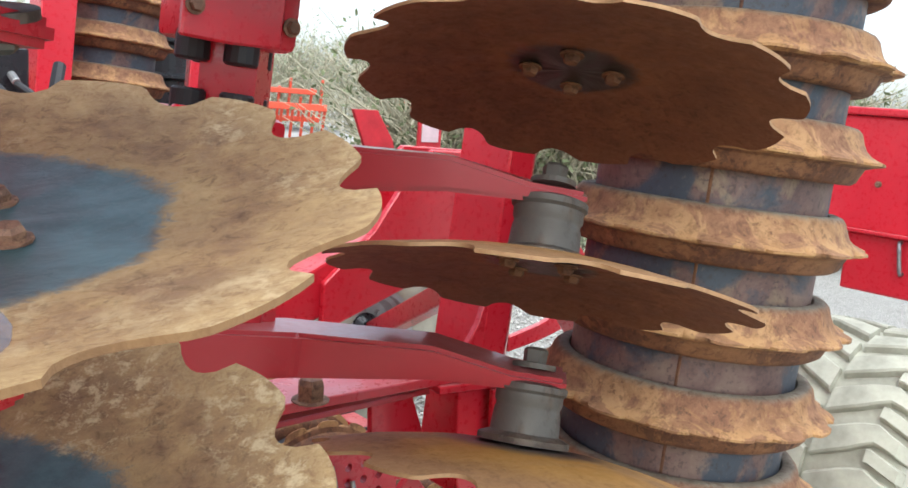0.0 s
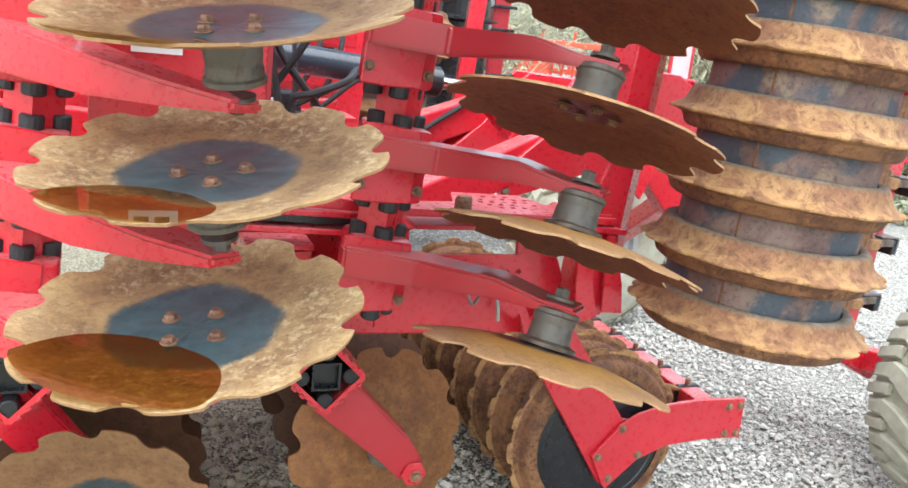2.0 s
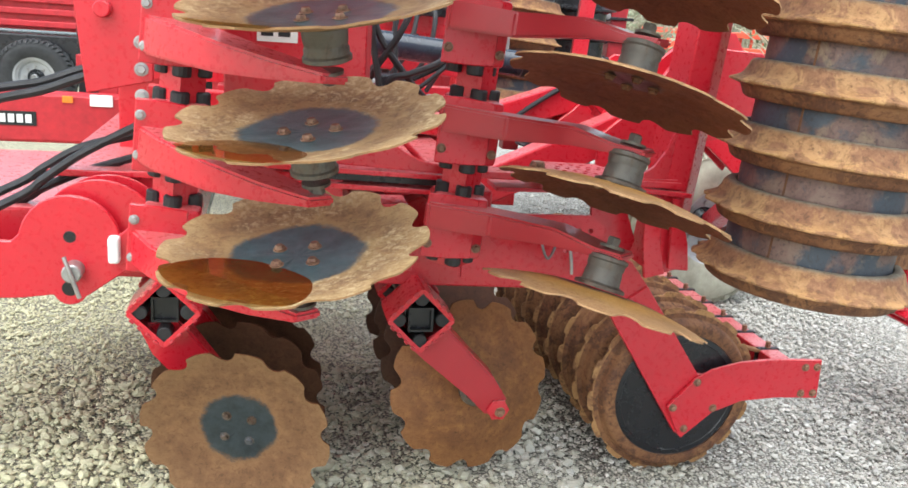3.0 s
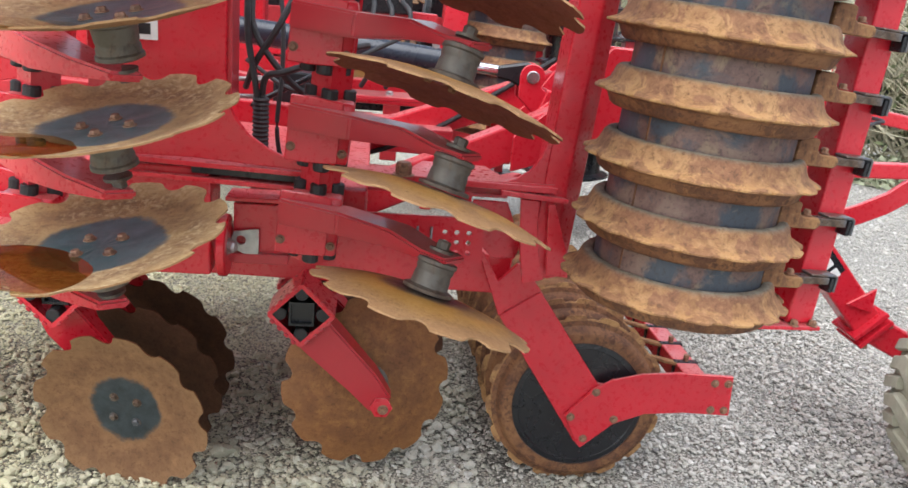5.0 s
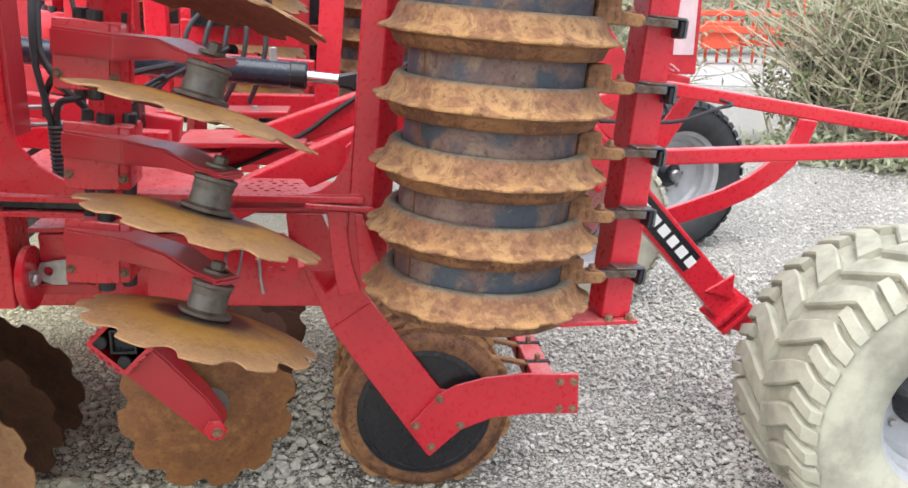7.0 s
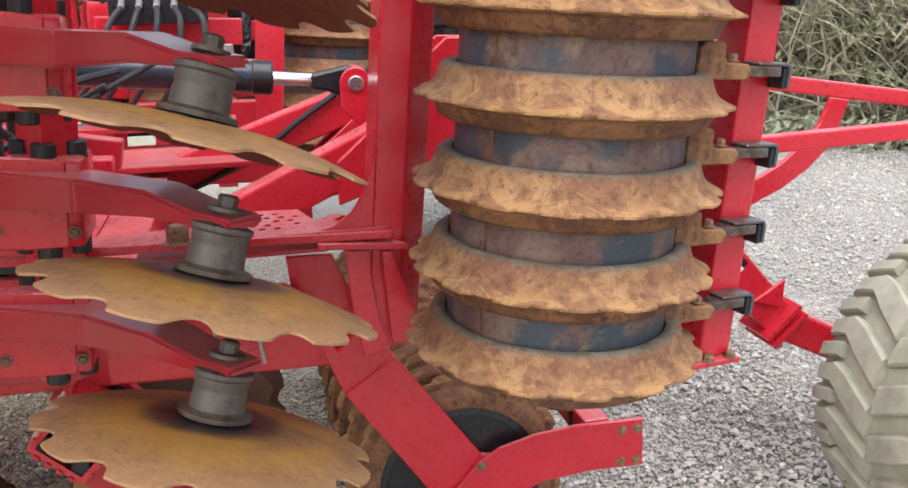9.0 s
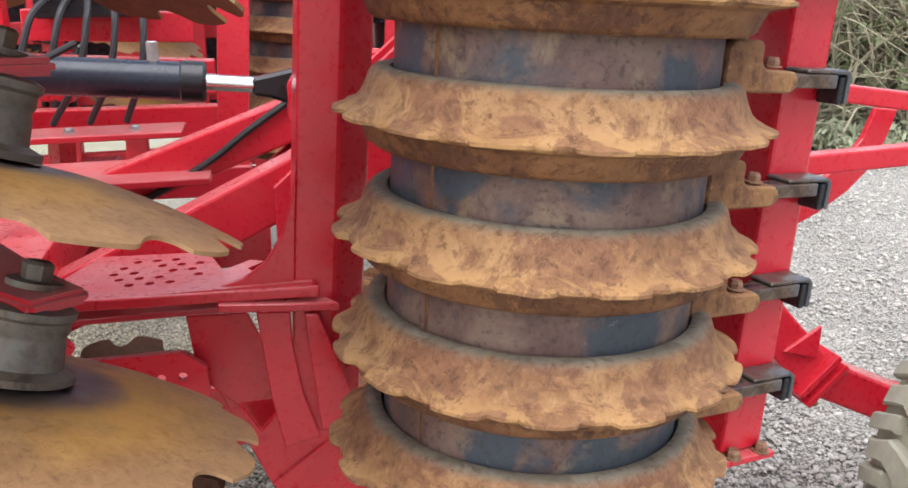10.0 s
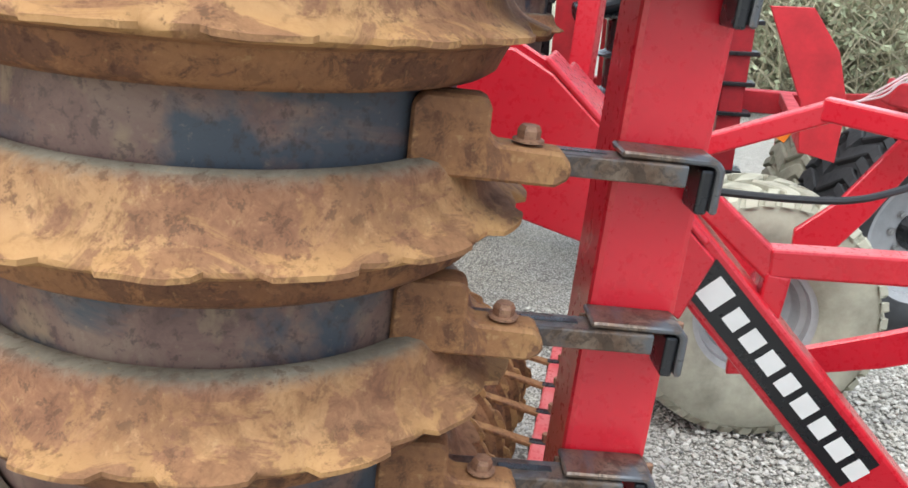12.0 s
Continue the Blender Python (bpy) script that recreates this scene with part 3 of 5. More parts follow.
    if low and not front:
        # deep pressed arm, closed at the hub by a notched cap
        st = [(Vector((0.03, -0.06, 0.012)), (0.8, 0.6, 0), 0.062, 0.052), (Vector((0.07, -0.10, 0.012)), (0.8, 0.6, 0), 0.060, 0.050), (mid + Vector((0.02, -0.02, 0.01)), (0.8, 0.6, 0), 0.050, 0.042), (hub_end + Vector((0.02, -0.03, 0.012)), (0.8, 0.6, 0), 0.040, 0.034)]
        cap = hub_end + Vector((0.02, -0.03, 0.048))
        part("arm_cap", lathe([(0.030, 0.0), (0.036, 0.002), (0.036, 0.008), (0.020, 0.010)], 6, Matrix.Translation(cap)), RED, root)
        part("bolt", bolt_head(0.011, 0.012, Matrix.Translation(cap + Vector((0.006, -0.006, 0.009)))), BOLT, root)
    smooth(part("arm", sweep(st, bevel=0.006), RED if front else RED_OLD, root), 30)
    m = towards(axis, (1, 0, 0), d)
    # hub with flange, grease cap and nut on the arm's far side
    bm = lathe([(0.062, -DISH - 0.008), (0.062, -DISH - 0.016), (0.047, -DISH - 0.022), (0.045, -DISH - 0.050), (0.0435, -DISH - 0.054), (0.0435, -DISH - 0.058), (0.046, -DISH - 0.062), (0.046, -DISH - 0.074), (0.050, -DISH - 0.078), (0.050, -DISH - 0.086), (0.040, -DISH - 0.090)], 32)
    hub = smooth(part("hub", bm, HUB, root, "greasy cast hub", m))
    bm = lathe([(0.030, -0.145), (0.030, -0.152), (0.020, -0.153)], 24)
    lathe([(0.016, -0.152), (0.017, -0.170), (0.013, -0.174)], 6, None, bm)
    part("hub_nut", bm, HUB, root, "", m)
    disc = smooth(part("disc", disc_mesh(), face, root, "notched rusty steel disc", m), 40)
    disc.data.materials.append(back)
    for k in range(4):
        a = radians(40 + 90 * k)
        # bolts on shade-coloured hollow faces get the darker rust to match
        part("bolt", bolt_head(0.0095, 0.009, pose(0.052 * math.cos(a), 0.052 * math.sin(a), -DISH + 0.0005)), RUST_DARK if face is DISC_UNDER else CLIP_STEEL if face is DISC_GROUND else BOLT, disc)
    return root


def spin(root, degrees):
    """Turns the disc of a copied unit about its own axis."""
    for o in root.children:
        if o.name.startswith("disc"):
            o.matrix_basis = o.matrix_basis @ pose(0, 0, 0, 0, 0, degrees)


def lift(root, up):
    """Raises disc and hub of a unit, by an amount fitted to the camera's view."""
    for o in root.children:
        if o.name.startswith(("disc", "hub")):
            o.matrix_basis = Matrix.Translation((0, 0, up)) @ o.matrix_basis


PITCH = 0.25
FRONT_LIFT = (0.014, 0.026, 0.003, 0.0, 0.0)
F_X, F_Y, R_X, R_Y = -0.155, 1.01, 0.565, 1.035
F_Z, R_Z = [0.895 + PITCH * k for k in range(5)], [0.935 + PITCH * k for k in range(5)]
front_unit = disc_unit("disc_unit", True, "red sprung arm with a notched rusty disc, hollow face up", "front disc row of the folded wing", DISC_HOLLOW, DISC_BACK)
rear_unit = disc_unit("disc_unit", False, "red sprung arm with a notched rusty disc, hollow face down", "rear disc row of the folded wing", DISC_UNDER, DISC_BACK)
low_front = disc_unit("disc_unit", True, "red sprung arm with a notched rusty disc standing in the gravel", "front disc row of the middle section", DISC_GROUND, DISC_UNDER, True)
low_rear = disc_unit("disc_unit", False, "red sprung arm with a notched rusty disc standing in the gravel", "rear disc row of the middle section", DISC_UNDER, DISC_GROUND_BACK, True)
rng = random.Random(5)
for zs, unit, x, y in ((F_Z, front_unit, F_X, F_Y), (R_Z, rear_unit, R_X, R_Y)):
    for k, z in enumerate(zs):
        m = wing(x - (0.02 if unit is rear_unit and k > 1 else 0.0), y, z)
        if k == 0:
            unit.matrix_basis = m
            continue
        c = copy_thing(unit, m)
        spin(c, rng.uniform(0, 360))
        if unit is front_unit:
            lift(c, FRONT_LIFT[k])
        f = copy_thing(unit, FAR @ m)
        tagged(f, "red sprung arm with a notched rusty disc on the far wing", "", "disc rows of the far folded wing")
lift(front_unit, FRONT_LIFT[0])
# the lowered middle section carries the same units, turned to work the ground
LOW = Matrix.Translation((-0.153, 2.46, -0.35)) @ pose(0, 0, 0, 90, 0, 0)
# inner units repeat the outer ones with shade painted into the disc colour
low_front_dark = disc_unit("disc_unit", True, "red sprung arm with a notched disc in the gravel, shade in its brown", "front disc row of the middle section", DISC_SHADE, DISC_SHADE, True)
low_rear_dark = disc_unit("disc_unit", False, "red sprung arm with a notched disc in the gravel, shade in its brown", "rear disc row of the middle section", DISC_SHADE, DISC_SHADE, True)
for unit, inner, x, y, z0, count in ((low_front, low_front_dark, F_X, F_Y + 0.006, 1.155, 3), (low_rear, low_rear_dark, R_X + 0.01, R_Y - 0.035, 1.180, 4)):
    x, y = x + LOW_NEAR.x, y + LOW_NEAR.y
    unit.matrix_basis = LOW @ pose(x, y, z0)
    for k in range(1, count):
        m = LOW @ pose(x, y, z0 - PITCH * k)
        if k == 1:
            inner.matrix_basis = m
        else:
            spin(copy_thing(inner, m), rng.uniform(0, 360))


def puddle(unit_m, d, axis, level, label):
    """Rain water lying level in the hollow of a disc, whose rim middle is d in the unit's frame; level is above the bowl's lowest point."""
    m = unit_m @ towards(axis, (1, 0, 0), d)
    inv = m.inverted()
    best = min((m @ Vector((r * math.cos(a), r * math.sin(a), dish(r))) for r in np.linspace(0.02, 0.27, 26) for a in np.linspace(0, 6.283, 73)), key=lambda p: p.z)
    h = best.z + level
    bm = bmesh.new()
    ring = []
    for a in np.linspace(0, 2 * math.pi, 64, endpoint=False):
        lo, hi = 0.0, 0.5
        for _ in range(24):
            md = (lo + hi) / 2
            q = inv @ Vector((best.x + md * math.cos(a), best.y + md * math.sin(a), h))
            r = math.hypot(q.x, q.y)
            if r < R_DISC * 0.97 and q.z > dish(r):
                lo = md
            else:
                hi = md
        ring.append(bm.verts.new((best.x + (lo + 0.002) * math.cos(a), best.y + (lo + 0.002) * math.sin(a), h)))
    bm.faces.new(ring)
    solid("rain_water", bm, WATER, Matrix(), label, "water", "rain water in the discs")


FRONT_D, FRONT_AXIS = Vector((0.277, -0.426, 0.119)), TIPPED.to_3x3().inverted() @ Vector((-0.147, -0.157, 0.976))
for k, lv in ((0, 0.0155), (1, 0.0085), (2, 0.010), (3, 0.013)):
    puddle(wing(F_X, F_Y, F_Z[k]), FRONT_D + Vector((0, 0, FRONT_LIFT[k])), FRONT_AXIS, lv, "shallow rusty rain water lying in the disc")


def beam_tube(name, m, length, label, mat=None):
    bm = lathe([(0.044, 0.15), (0.044, 0), (0.053, 0), (0.053, length), (0.044, length), (0.044, length - 0.15)], 4)
    ob = solid(name, bm, mat or RED, m, label, "beam")
    # black plugs close the tube ends and stand for the shade inside
    for z in (0.02, length - 0.03):
        part("tube_shade_plug", lathe([(0.0437, z), (0.0437, z + 0.01)], 4), BLACK, ob, "black plug painted as the shade inside the open tube")
    return ob


for mm in (Matrix(), FAR):
    beam_tube("disc_beam", mm @ wing(F_X, F_Y, 0.78), 1.35, "red square tube beam of the folded wing's front disc row")
    beam_tube("disc_beam", mm @ wing(R_X, R_Y, 0.82), 1.35, "red square tube beam of the folded wing's rear disc row")
beam_tube("disc_beam", LOW @ pose(F_X + LOW_NEAR.x, F_Y + 0.006 + LOW_NEAR.y, -0.45, 0, 0, 45), 1.655, "dark square tube beam of the lowered front disc row", BLACK)
beam_tube("disc_beam", LOW @ pose(R_X + 0.01 + LOW_NEAR.x, R_Y - 0.035 + LOW_NEAR.y, -0.42, 0, 0, 45), 1.67, "dark square tube beam of the lowered rear disc row", BLACK)

# ---- packer rollers ----
RING_PITCH, R_RING, R_DRUM = 0.163, 0.302, 0.22


def ring_mesh(seg=240, teeth=16):
    """A cast ring: flat dusty shelf with a gap round the drum, sloping skirt, thin lip with long shallow notches, and a plain underside."""
    prof = [(0.2185, 0.034), (0.2245, 0.0515), (0.236, 0.054), (0.247, 0.051), (0.254, 0.043), (0.259, 0.028), (0.266, 0.014), (0.2745, 0.006), (0.2815, 0.0025), (0.302, -0.005), (0.302, -0.0095), (0.283, -0.0135), (0.268, -0.018), (0.262, -0.030), (0.256, -0.044), (0.247, -0.050), (0.219, -0.050)]
    bm = bmesh.new()
    rows = []
    for k, (r, z) in enumerate(prof):
        row = []
        for i in range(seg):
            a = 2 * math.pi * i / seg
            f = (a / (2 * math.pi) * teeth) % 1.0
            c, d = math.cos(a), math.sin(a)
            rr, zz = r, z
            if k in (9, 10):
                wear = noise.noise(Vector((c * 5, d * 5, 2.0)))
                deep = 0.0165 + 0.004 * wear
                if 0.03 < f < 0.43:
                    rr -= deep * (1.0 - 0.18 * math.sin(math.pi * (f - 0.03) / 0.40))
                else:
                    u = ((f - 0.43) % 1.0) / 0.60
                    rr -= 0.004 * abs(2 * u - 1) ** 3 + 0.0025 * (0.5 + wear)
                zz += 0.0025 * noise.noise(Vector((c * 9, d * 9, 0)))
            elif 3 <= k <= 8:
                rr += 0.0016 * noise.noise(Vector((c * 7, d * 7, z * 30)))
            row.append(bm.verts.new((rr * c, rr * d, zz)))
        rows.append(row)
    for k in range(len(rows) - 1):
        a, b = rows[k], rows[k + 1]
        for i in range(seg):
            j = (i + 1) % seg
            # faces under the lip take the shade-coloured rust
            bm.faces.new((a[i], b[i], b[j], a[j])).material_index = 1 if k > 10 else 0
    bmesh.ops.recalc_face_normals(bm, faces=bm.faces[:])
    return bm


RING_DATA = None


def roller(m, count, label):
    """Drum about z with toothed rings; the first ring is at the origin."""
    global RING_DATA
    root = thing("packer_roller", m, label, "roller")
    top = (count - 1) * RING_PITCH + 0.06
    bm = lathe([(0.19, -0.03), (R_DRUM, -0.045), (R_DRUM, top), (0.19, top)], 72)
    smooth(part("drum", bm, DRUM, root, "brown and blue-grey worn steel drum"))
    seam = radians(-149)
    part("weld_seam", box((0.005, 0.006, top - 0.01), (0.2195 * math.cos(seam), 0.2195 * math.sin(seam), top / 2 - 0.01), (0, 0, -149), 0.002), RUST_DARK, root, "dark weld seam")
    bm = lathe([(0.05, -0.034), (0.05, -0.040), (0.03, -0.044)], 24)
    lathe([(0.217, -0.0475), (0.20, -0.050), (0.185, -0.034), (0.06, -0.034)], 56, None, bm)
    smooth(part("end_plate", bm, BLACK, root, "black end plate with bearing"))
    for k in range(count):
        if RING_DATA is None:
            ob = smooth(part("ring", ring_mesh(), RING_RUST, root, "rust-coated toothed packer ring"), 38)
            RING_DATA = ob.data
            RING_DATA.materials.append(RING_SHADE)
        else:
            ob = new("ring", RING_DATA)
            ob.parent = root
        ob.matrix_basis = pose(0, 0, RING_PITCH * k, 0, 0, 37.0 * k)
    return root


roller(wing(1.532, 0.885, 0.861) @ pose(0, 0, 0, 0, -0.9, 0), 8, "upright rusty ring packer roller of the folded wing")
roller(FAR @ wing(1.532, 0.885, 0.861), 8, "upright rusty ring packer roller of the far wing")
roller(pose(1.405, 1.335, 0.285, -90, 0, 0), 9, "rusty ring packer roller lying on the gravel")

# ---- upright frame post beside the wing roller, with its gusset foot ----
post = thing("frame_post", wing(1.186, 1.11, 0), "tall red fabricated frame post with a curved gusset foot", "post")
plan = [(0, 0), (0.068, 0), (0.122, 0.045), (0.122, 0.14), (0, 0.14)]
flat_up = Matrix(((1, 0, 0, 0), (0, 0, 1, 0), (0, 1, 0, 0), (0, 0, 0, 1)))
part("post_tube", plate(plan, -1.45, Matrix.Translation((0, 0, 0.78)) @ flat_up, 0.004), RED, post)
part("gusset", plate([(0.002, 1.032), (0.002, 1.26), (-0.006, 1.19), (-0.020, 1.135), (-0.045, 1.09), (-0.080, 1.062), (-0.125, 1.046), (-0.125, 1.032)], 0.014, pose(0, 0.012, 0), 0.002), RED, post)
part("foot_flange", plate([(-0.12, -0.03), (0.075, -0.03), (0.03, 0.04), (-0.12, 0.10)], -0.014, Matrix.Translation((0, 0, 1.015)) @ flat_up, 0.002), RED, post)
part("foot_gusset", plate([(-0.01, 0.76), (0.05, 0.78), (0.02, 0.86), (0.0, 0.95), (-0.005, 1.01), (-0.06, 1.01), (-0.035, 0.86)], 0.014, pose(0, -0.002, 0), 0.002), RED, post)
part("foot_rib", plate([(0.02, 0.80), (0.085, 0.80), (0.065, 0.88), (0.01, 1.01), (-0.012, 1.01)], 0.012, pose(0.03, -0.02, 0), 0.002), RED, post)

# ---- scraper beam and scrapers of the wing roller ----
SB = wing(1.930, 0.962, 0, 0, 0, 14)
solid("scraper_beam", box((0.088, 0.088, 1.35), (0, 0, 1.42), bevel=0.007), RED, SB, "upright red square tube carrying the roller scrapers", "beam")
foot = solid("beam_foot", box((0.26, 0.13, 0.012), (-0.07, 0, 0.738), bevel=0.003), RED, SB, "flat red foot plate bolted under the scraper beam", "plate")
for x in (-0.03, 0.035):
    part("bolt", bolt_head(0.010, 0.014, pose(x, -0.055, 0.744)), BOLT, foot)


def scraper():
    root = thing("scraper", SB, "rusty roller scraper on a slotted steel bar", "scraper", "roller scrapers")
    # worn block against the drum, with a step for its bolt
    block = [(-0.236, -0.018), (-0.11, -0.018), (-0.098, -0.010), (-0.098, 0.002), (-0.106, 0.012), (-0.162, 0.014), (-0.170, 0.022), (-0.170, 0.046), (-0.177, 0.052), (-0.226, 0.052), (-0.236, 0.042)]
    smooth(part("scraper_block", plate(block, 0.036, pose(0, -0.083, 0), 0.003), RUST, root, "thick rusty scraper block"))
    part("bolt", bolt_head(0.009, 0.012, pose(-0.135, -0.100, 0.016)), BOLT, root)
    part("bar", box((0.19, 0.034, 0.020), (-0.085, -0.078, -0.003), bevel=0.002), CLIP_STEEL, root, "worn steel bar")
    # the slot is not cut: a black inlay gives its shade
    part("slot", box((0.055, 0.010, 0.003), (-0.088, -0.076, 0.0065), bevel=0.001), BLACK, root, "black inlay standing for the shade of an open slot")
    # flat clip that stands out in front of the beam, its end turned down
    clip = [(-0.050, 0.014), (0.036, 0.014), (0.044, 0.006), (0.044, -0.036), (0.037, -0.036), (0.037, 0.003), (0.033, 0.0075), (-0.050, 0.0075)]
    smooth(part("clip", plate(clip, 0.046, pose(0, -0.0455, 0), 0.002), CLIP_STEEL, root, "folded worn steel clip in front of the beam"))
    part("clip_strap", box((0.105, 0.007, 0.016), (0.0, -0.048, -0.004), bevel=0.002), BOLT, root, "rusty strap")
    # added black block, in place of the shade in the open clip
    part("clip_end", box((0.012, 0.040, 0.042), (0.030, -0.068, -0.017), bevel=0.003), BLACK, root, "black block standing for the shade inside the open clip")
    return root


sc = scraper()
for k in range(7):
    m = SB @ pose(0, 0, 0.893 + RING_PITCH * k)
    if k == 0:
        sc.matrix_basis = m
    else:
        copy_thing(sc, m)

# ---- lying packer: side arm, tail plate, scraper rail ----
arm = thing("packer_side_frame", pose(0, 1.285, 0), "red side frame plates holding the lying packer roller", "frame")
part("upper_plate", plate([(1.03, 0.795), (1.045, 0.798), (1.098, 0.705), (1.155, 0.765), (1.175, 0.757), (1.24, 0.675), (1.11, 0.59)], 0.016, None), RED, arm)
part("lower_plate", plate([(1.11, 0.595), (1.235, 0.68), (1.455, 0.375), (1.52, 0.36), (1.55, 0.31), (1.425, 0.155), (1.40, 0.165)], 0.02, pose(0, -0.004, 0)), RED, arm)
tail = [(1.405, 0.165), (1.355, 0.265)] + [(1.44, 0.36), (1.5, 0.395), (1.6, 0.42), (1.72, 0.43), (1.9, 0.425), (1.905, 0.285), (1.75, 0.29), (1.62, 0.28), (1.52, 0.24), (1.42, 0.15)]
part("tail_plate", plate(tail, 0.014, pose(0, -0.026, 0)), RED, arm)
for x, z in ((1.375, 0.262), (1.425, 0.185), (1.449, 0.352), (1.519, 0.258), (1.84, 0.40), (1.885, 0.40), (1.84, 0.305), (1.885, 0.305)):
    part("bolt", bolt_head(0.009, 0.008, pose(x, -0.04, z, 90, 0, 0)), BOLT, arm)
solid("scraper_rail", box((0.075, 1.4, 0.075), (1.80, 2.02, 0.36), bevel=0.006), RED, Matrix(), "red square rail with packer scrapers behind the lying roller", "rail")


def rail_clamp(y):
    root = thing("rail_scraper", pose(1.80, y, 0.36), "rusty scraper clamped on the red rail", "scraper", "scrapers of the lying roller")
    part("strap", box((0.085, 0.022, 0.085), bevel=0.004), BLACK, root, "black clamp strap")
    part("arm", box((0.2, 0.03, 0.012), (-0.12, 0, 0.05), (0, 12, 0), 0.003), RUST, root)
    part("nut", rod((0.0, 0.0, 0.04), (0.0, 0.0, 0.065), 0.01, 6), BOLT, root)


for k in range(8):
    rail_clamp(1.417 + RING_PITCH * k)

# ---- transport wheels ----


def wheel(m, R, width, rim_r, tyre_mat, rim_mat, label, lugs=22):
    """Tyre about y with bent lugs, on a stepped rim."""
    root = thing("transport_wheel", m, label, "wheel")
    h = width / 2
    prof = [(rim_r, -h * 0.85), (rim_r + 0.03, -h * 0.98), (R * 0.78, -h * 1.02), (R * 0.9, -h * 0.96), (R * 0.93, -h * 0.82), (R * 0.945, -h * 0.4), (R * 0.948, 0), (R * 0.945, h * 0.4), (R * 0.93, h * 0.82), (R * 0.9, h * 0.96), (R * 0.78, h * 1.02), (rim_r + 0.03, h * 0.98), (rim_r, h * 0.85)]
    bm = lathe(prof, 72, pose(0, 0, 0, 90, 0, 0), None, False)
    tyre = smooth(part("tyre", bm, tyre_mat, root), 50)
    pitch = 2 * math.pi / lugs
    # on each half a long bent lug alternates with a short shoulder lug
    for s in (1, -1):
        for start, wide in ((0.03, 0.34), (0.60, 0.17)):
            bm = bmesh.new()
            n, rows = 8, []
            for k in range(n + 1):
                u = start + (1.0 - start) * k / n
                y = s * h * 1.02 * u
                a = -0.17 * u / 0.62 if u < 0.62 else -0.17 + 0.075 * (u - 0.62) / 0.38
                rt = R * (1.0 - 0.05 * u ** 4) if k < n else R * 0.90
                rb = R * 0.90
                da = pitch * (wide - max(0.0, wide - 0.20) * min(1.0, max(0.0, (u - 0.40) / 0.35)))
                row = []
                for aa, r in ((a - da, rb), (a - da * 0.90, rt - 0.006), (a - da * 0.74, rt), (a + da * 0.74, rt), (a + da * 0.90, rt - 0.006), (a + da, rb)):
                    row.append(bm.verts.new((r * math.cos(aa), y, r * math.sin(aa))))
                rows.append(row)
            for p, q in zip(rows, rows[1:]):
                for k in range(5):
                    bm.faces.new((p[k], p[k + 1], q[k + 1], q[k]))
            bm.faces.new(rows[0])
            bm.faces.new(rows[-1])
            bmesh.ops.recalc_face_normals(bm, faces=bm.faces[:])
            first = part("lug", bm, tyre_mat, tyre)
            offset = (0.0 if s > 0 else 0.5) + (0.5 if start > 0.5 else 0.0)
            for i in range(lugs):
                ob = first
                if i:
                    ob = new("lug", first.data)
                    ob.parent = tyre
                ob.matrix_basis = pose(0, 0, 0, 0, 360.0 * (i + offset) / lugs, 0)
    dished = [(rim_r + 0.012, -h * 0.88), (rim_r, -h * 0.8), (rim_r * 0.86, -h * 0.55), (rim_r * 0.82, -h * 0.1), (rim_r * 0.45, -h * 0.12), (0.05, -h * 0.1), (0.05, h * 0.22), (rim_r * 0.42, h * 0.20), (rim_r * 0.72, h * 0.26), (rim_r * 0.78, h * 0.36), (rim_r * 0.80, h * 0.52), (rim_r * 0.90, h * 0.56), (rim_r * 0.91, h * 0.76), (rim_r * 0.98, h * 0.80), (rim_r + 0.012, h * 0.88)]
    smooth(part("rim", lathe(dished, 48, pose(0, 0, 0, 90, 0, 0), None, False), rim_mat, root, "grey painted steel rim"), 28)
    hub = part("hub", lathe([(0.088, 0.0), (0.088, h * 0.25), (0.06, h * 0.27 + 0.02), (0.05, h * 0.27 + 0.05)], 28, pose(0, 0, 0, 90, 0, 0)), BLACK, root, "black wheel hub")
    part("hub_cap", lathe([(0.042, 0.0), (0.042, 0.03), (0.030, 0.042)], 20, pose(0, -h * 0.27 - 0.045, 0, 90, 0, 0)), BRIGHT, hub, "bare steel cap")
    for k in range(8):
        a = 2 * math.pi * k / 8
        part("bolt", bolt_head(0.012, 0.012, pose(0.112 * math.cos(a), -h * 0.22, 0.112 * math.sin(a), 90, 0, 0)), ZINC, root)
    return root


wheel(pose(2.87, 0.995, 0.46), 0.48, 0.50, 0.22, MUDTYRE, GREYSTEEL, "transport wheel with a mud-caked V-tread tyre")
wheel(pose(2.40, 3.15, 0.44, 0, 0, 8), 0.45, 0.36, 0.21, MUDTYRE, GREYSTEEL, "far transport wheel with a mud-caked V-tread tyre")
wheel(pose(3.235, 4.22, 0.49, 0, 0, 16), 0.51, 0.42, 0.30, TYRE, GREYSTEEL, "clean black tyre on a grey rim, parked behind")
wheel(pose(3.18, 4.95, 0.49, 0, 0, 24), 0.50, 0.38, 0.26, MUDTYRE, GREYSTEEL, "muddy tyre standing behind the clean black one")

# ---- lift arms between the wings, with the axle struts ----


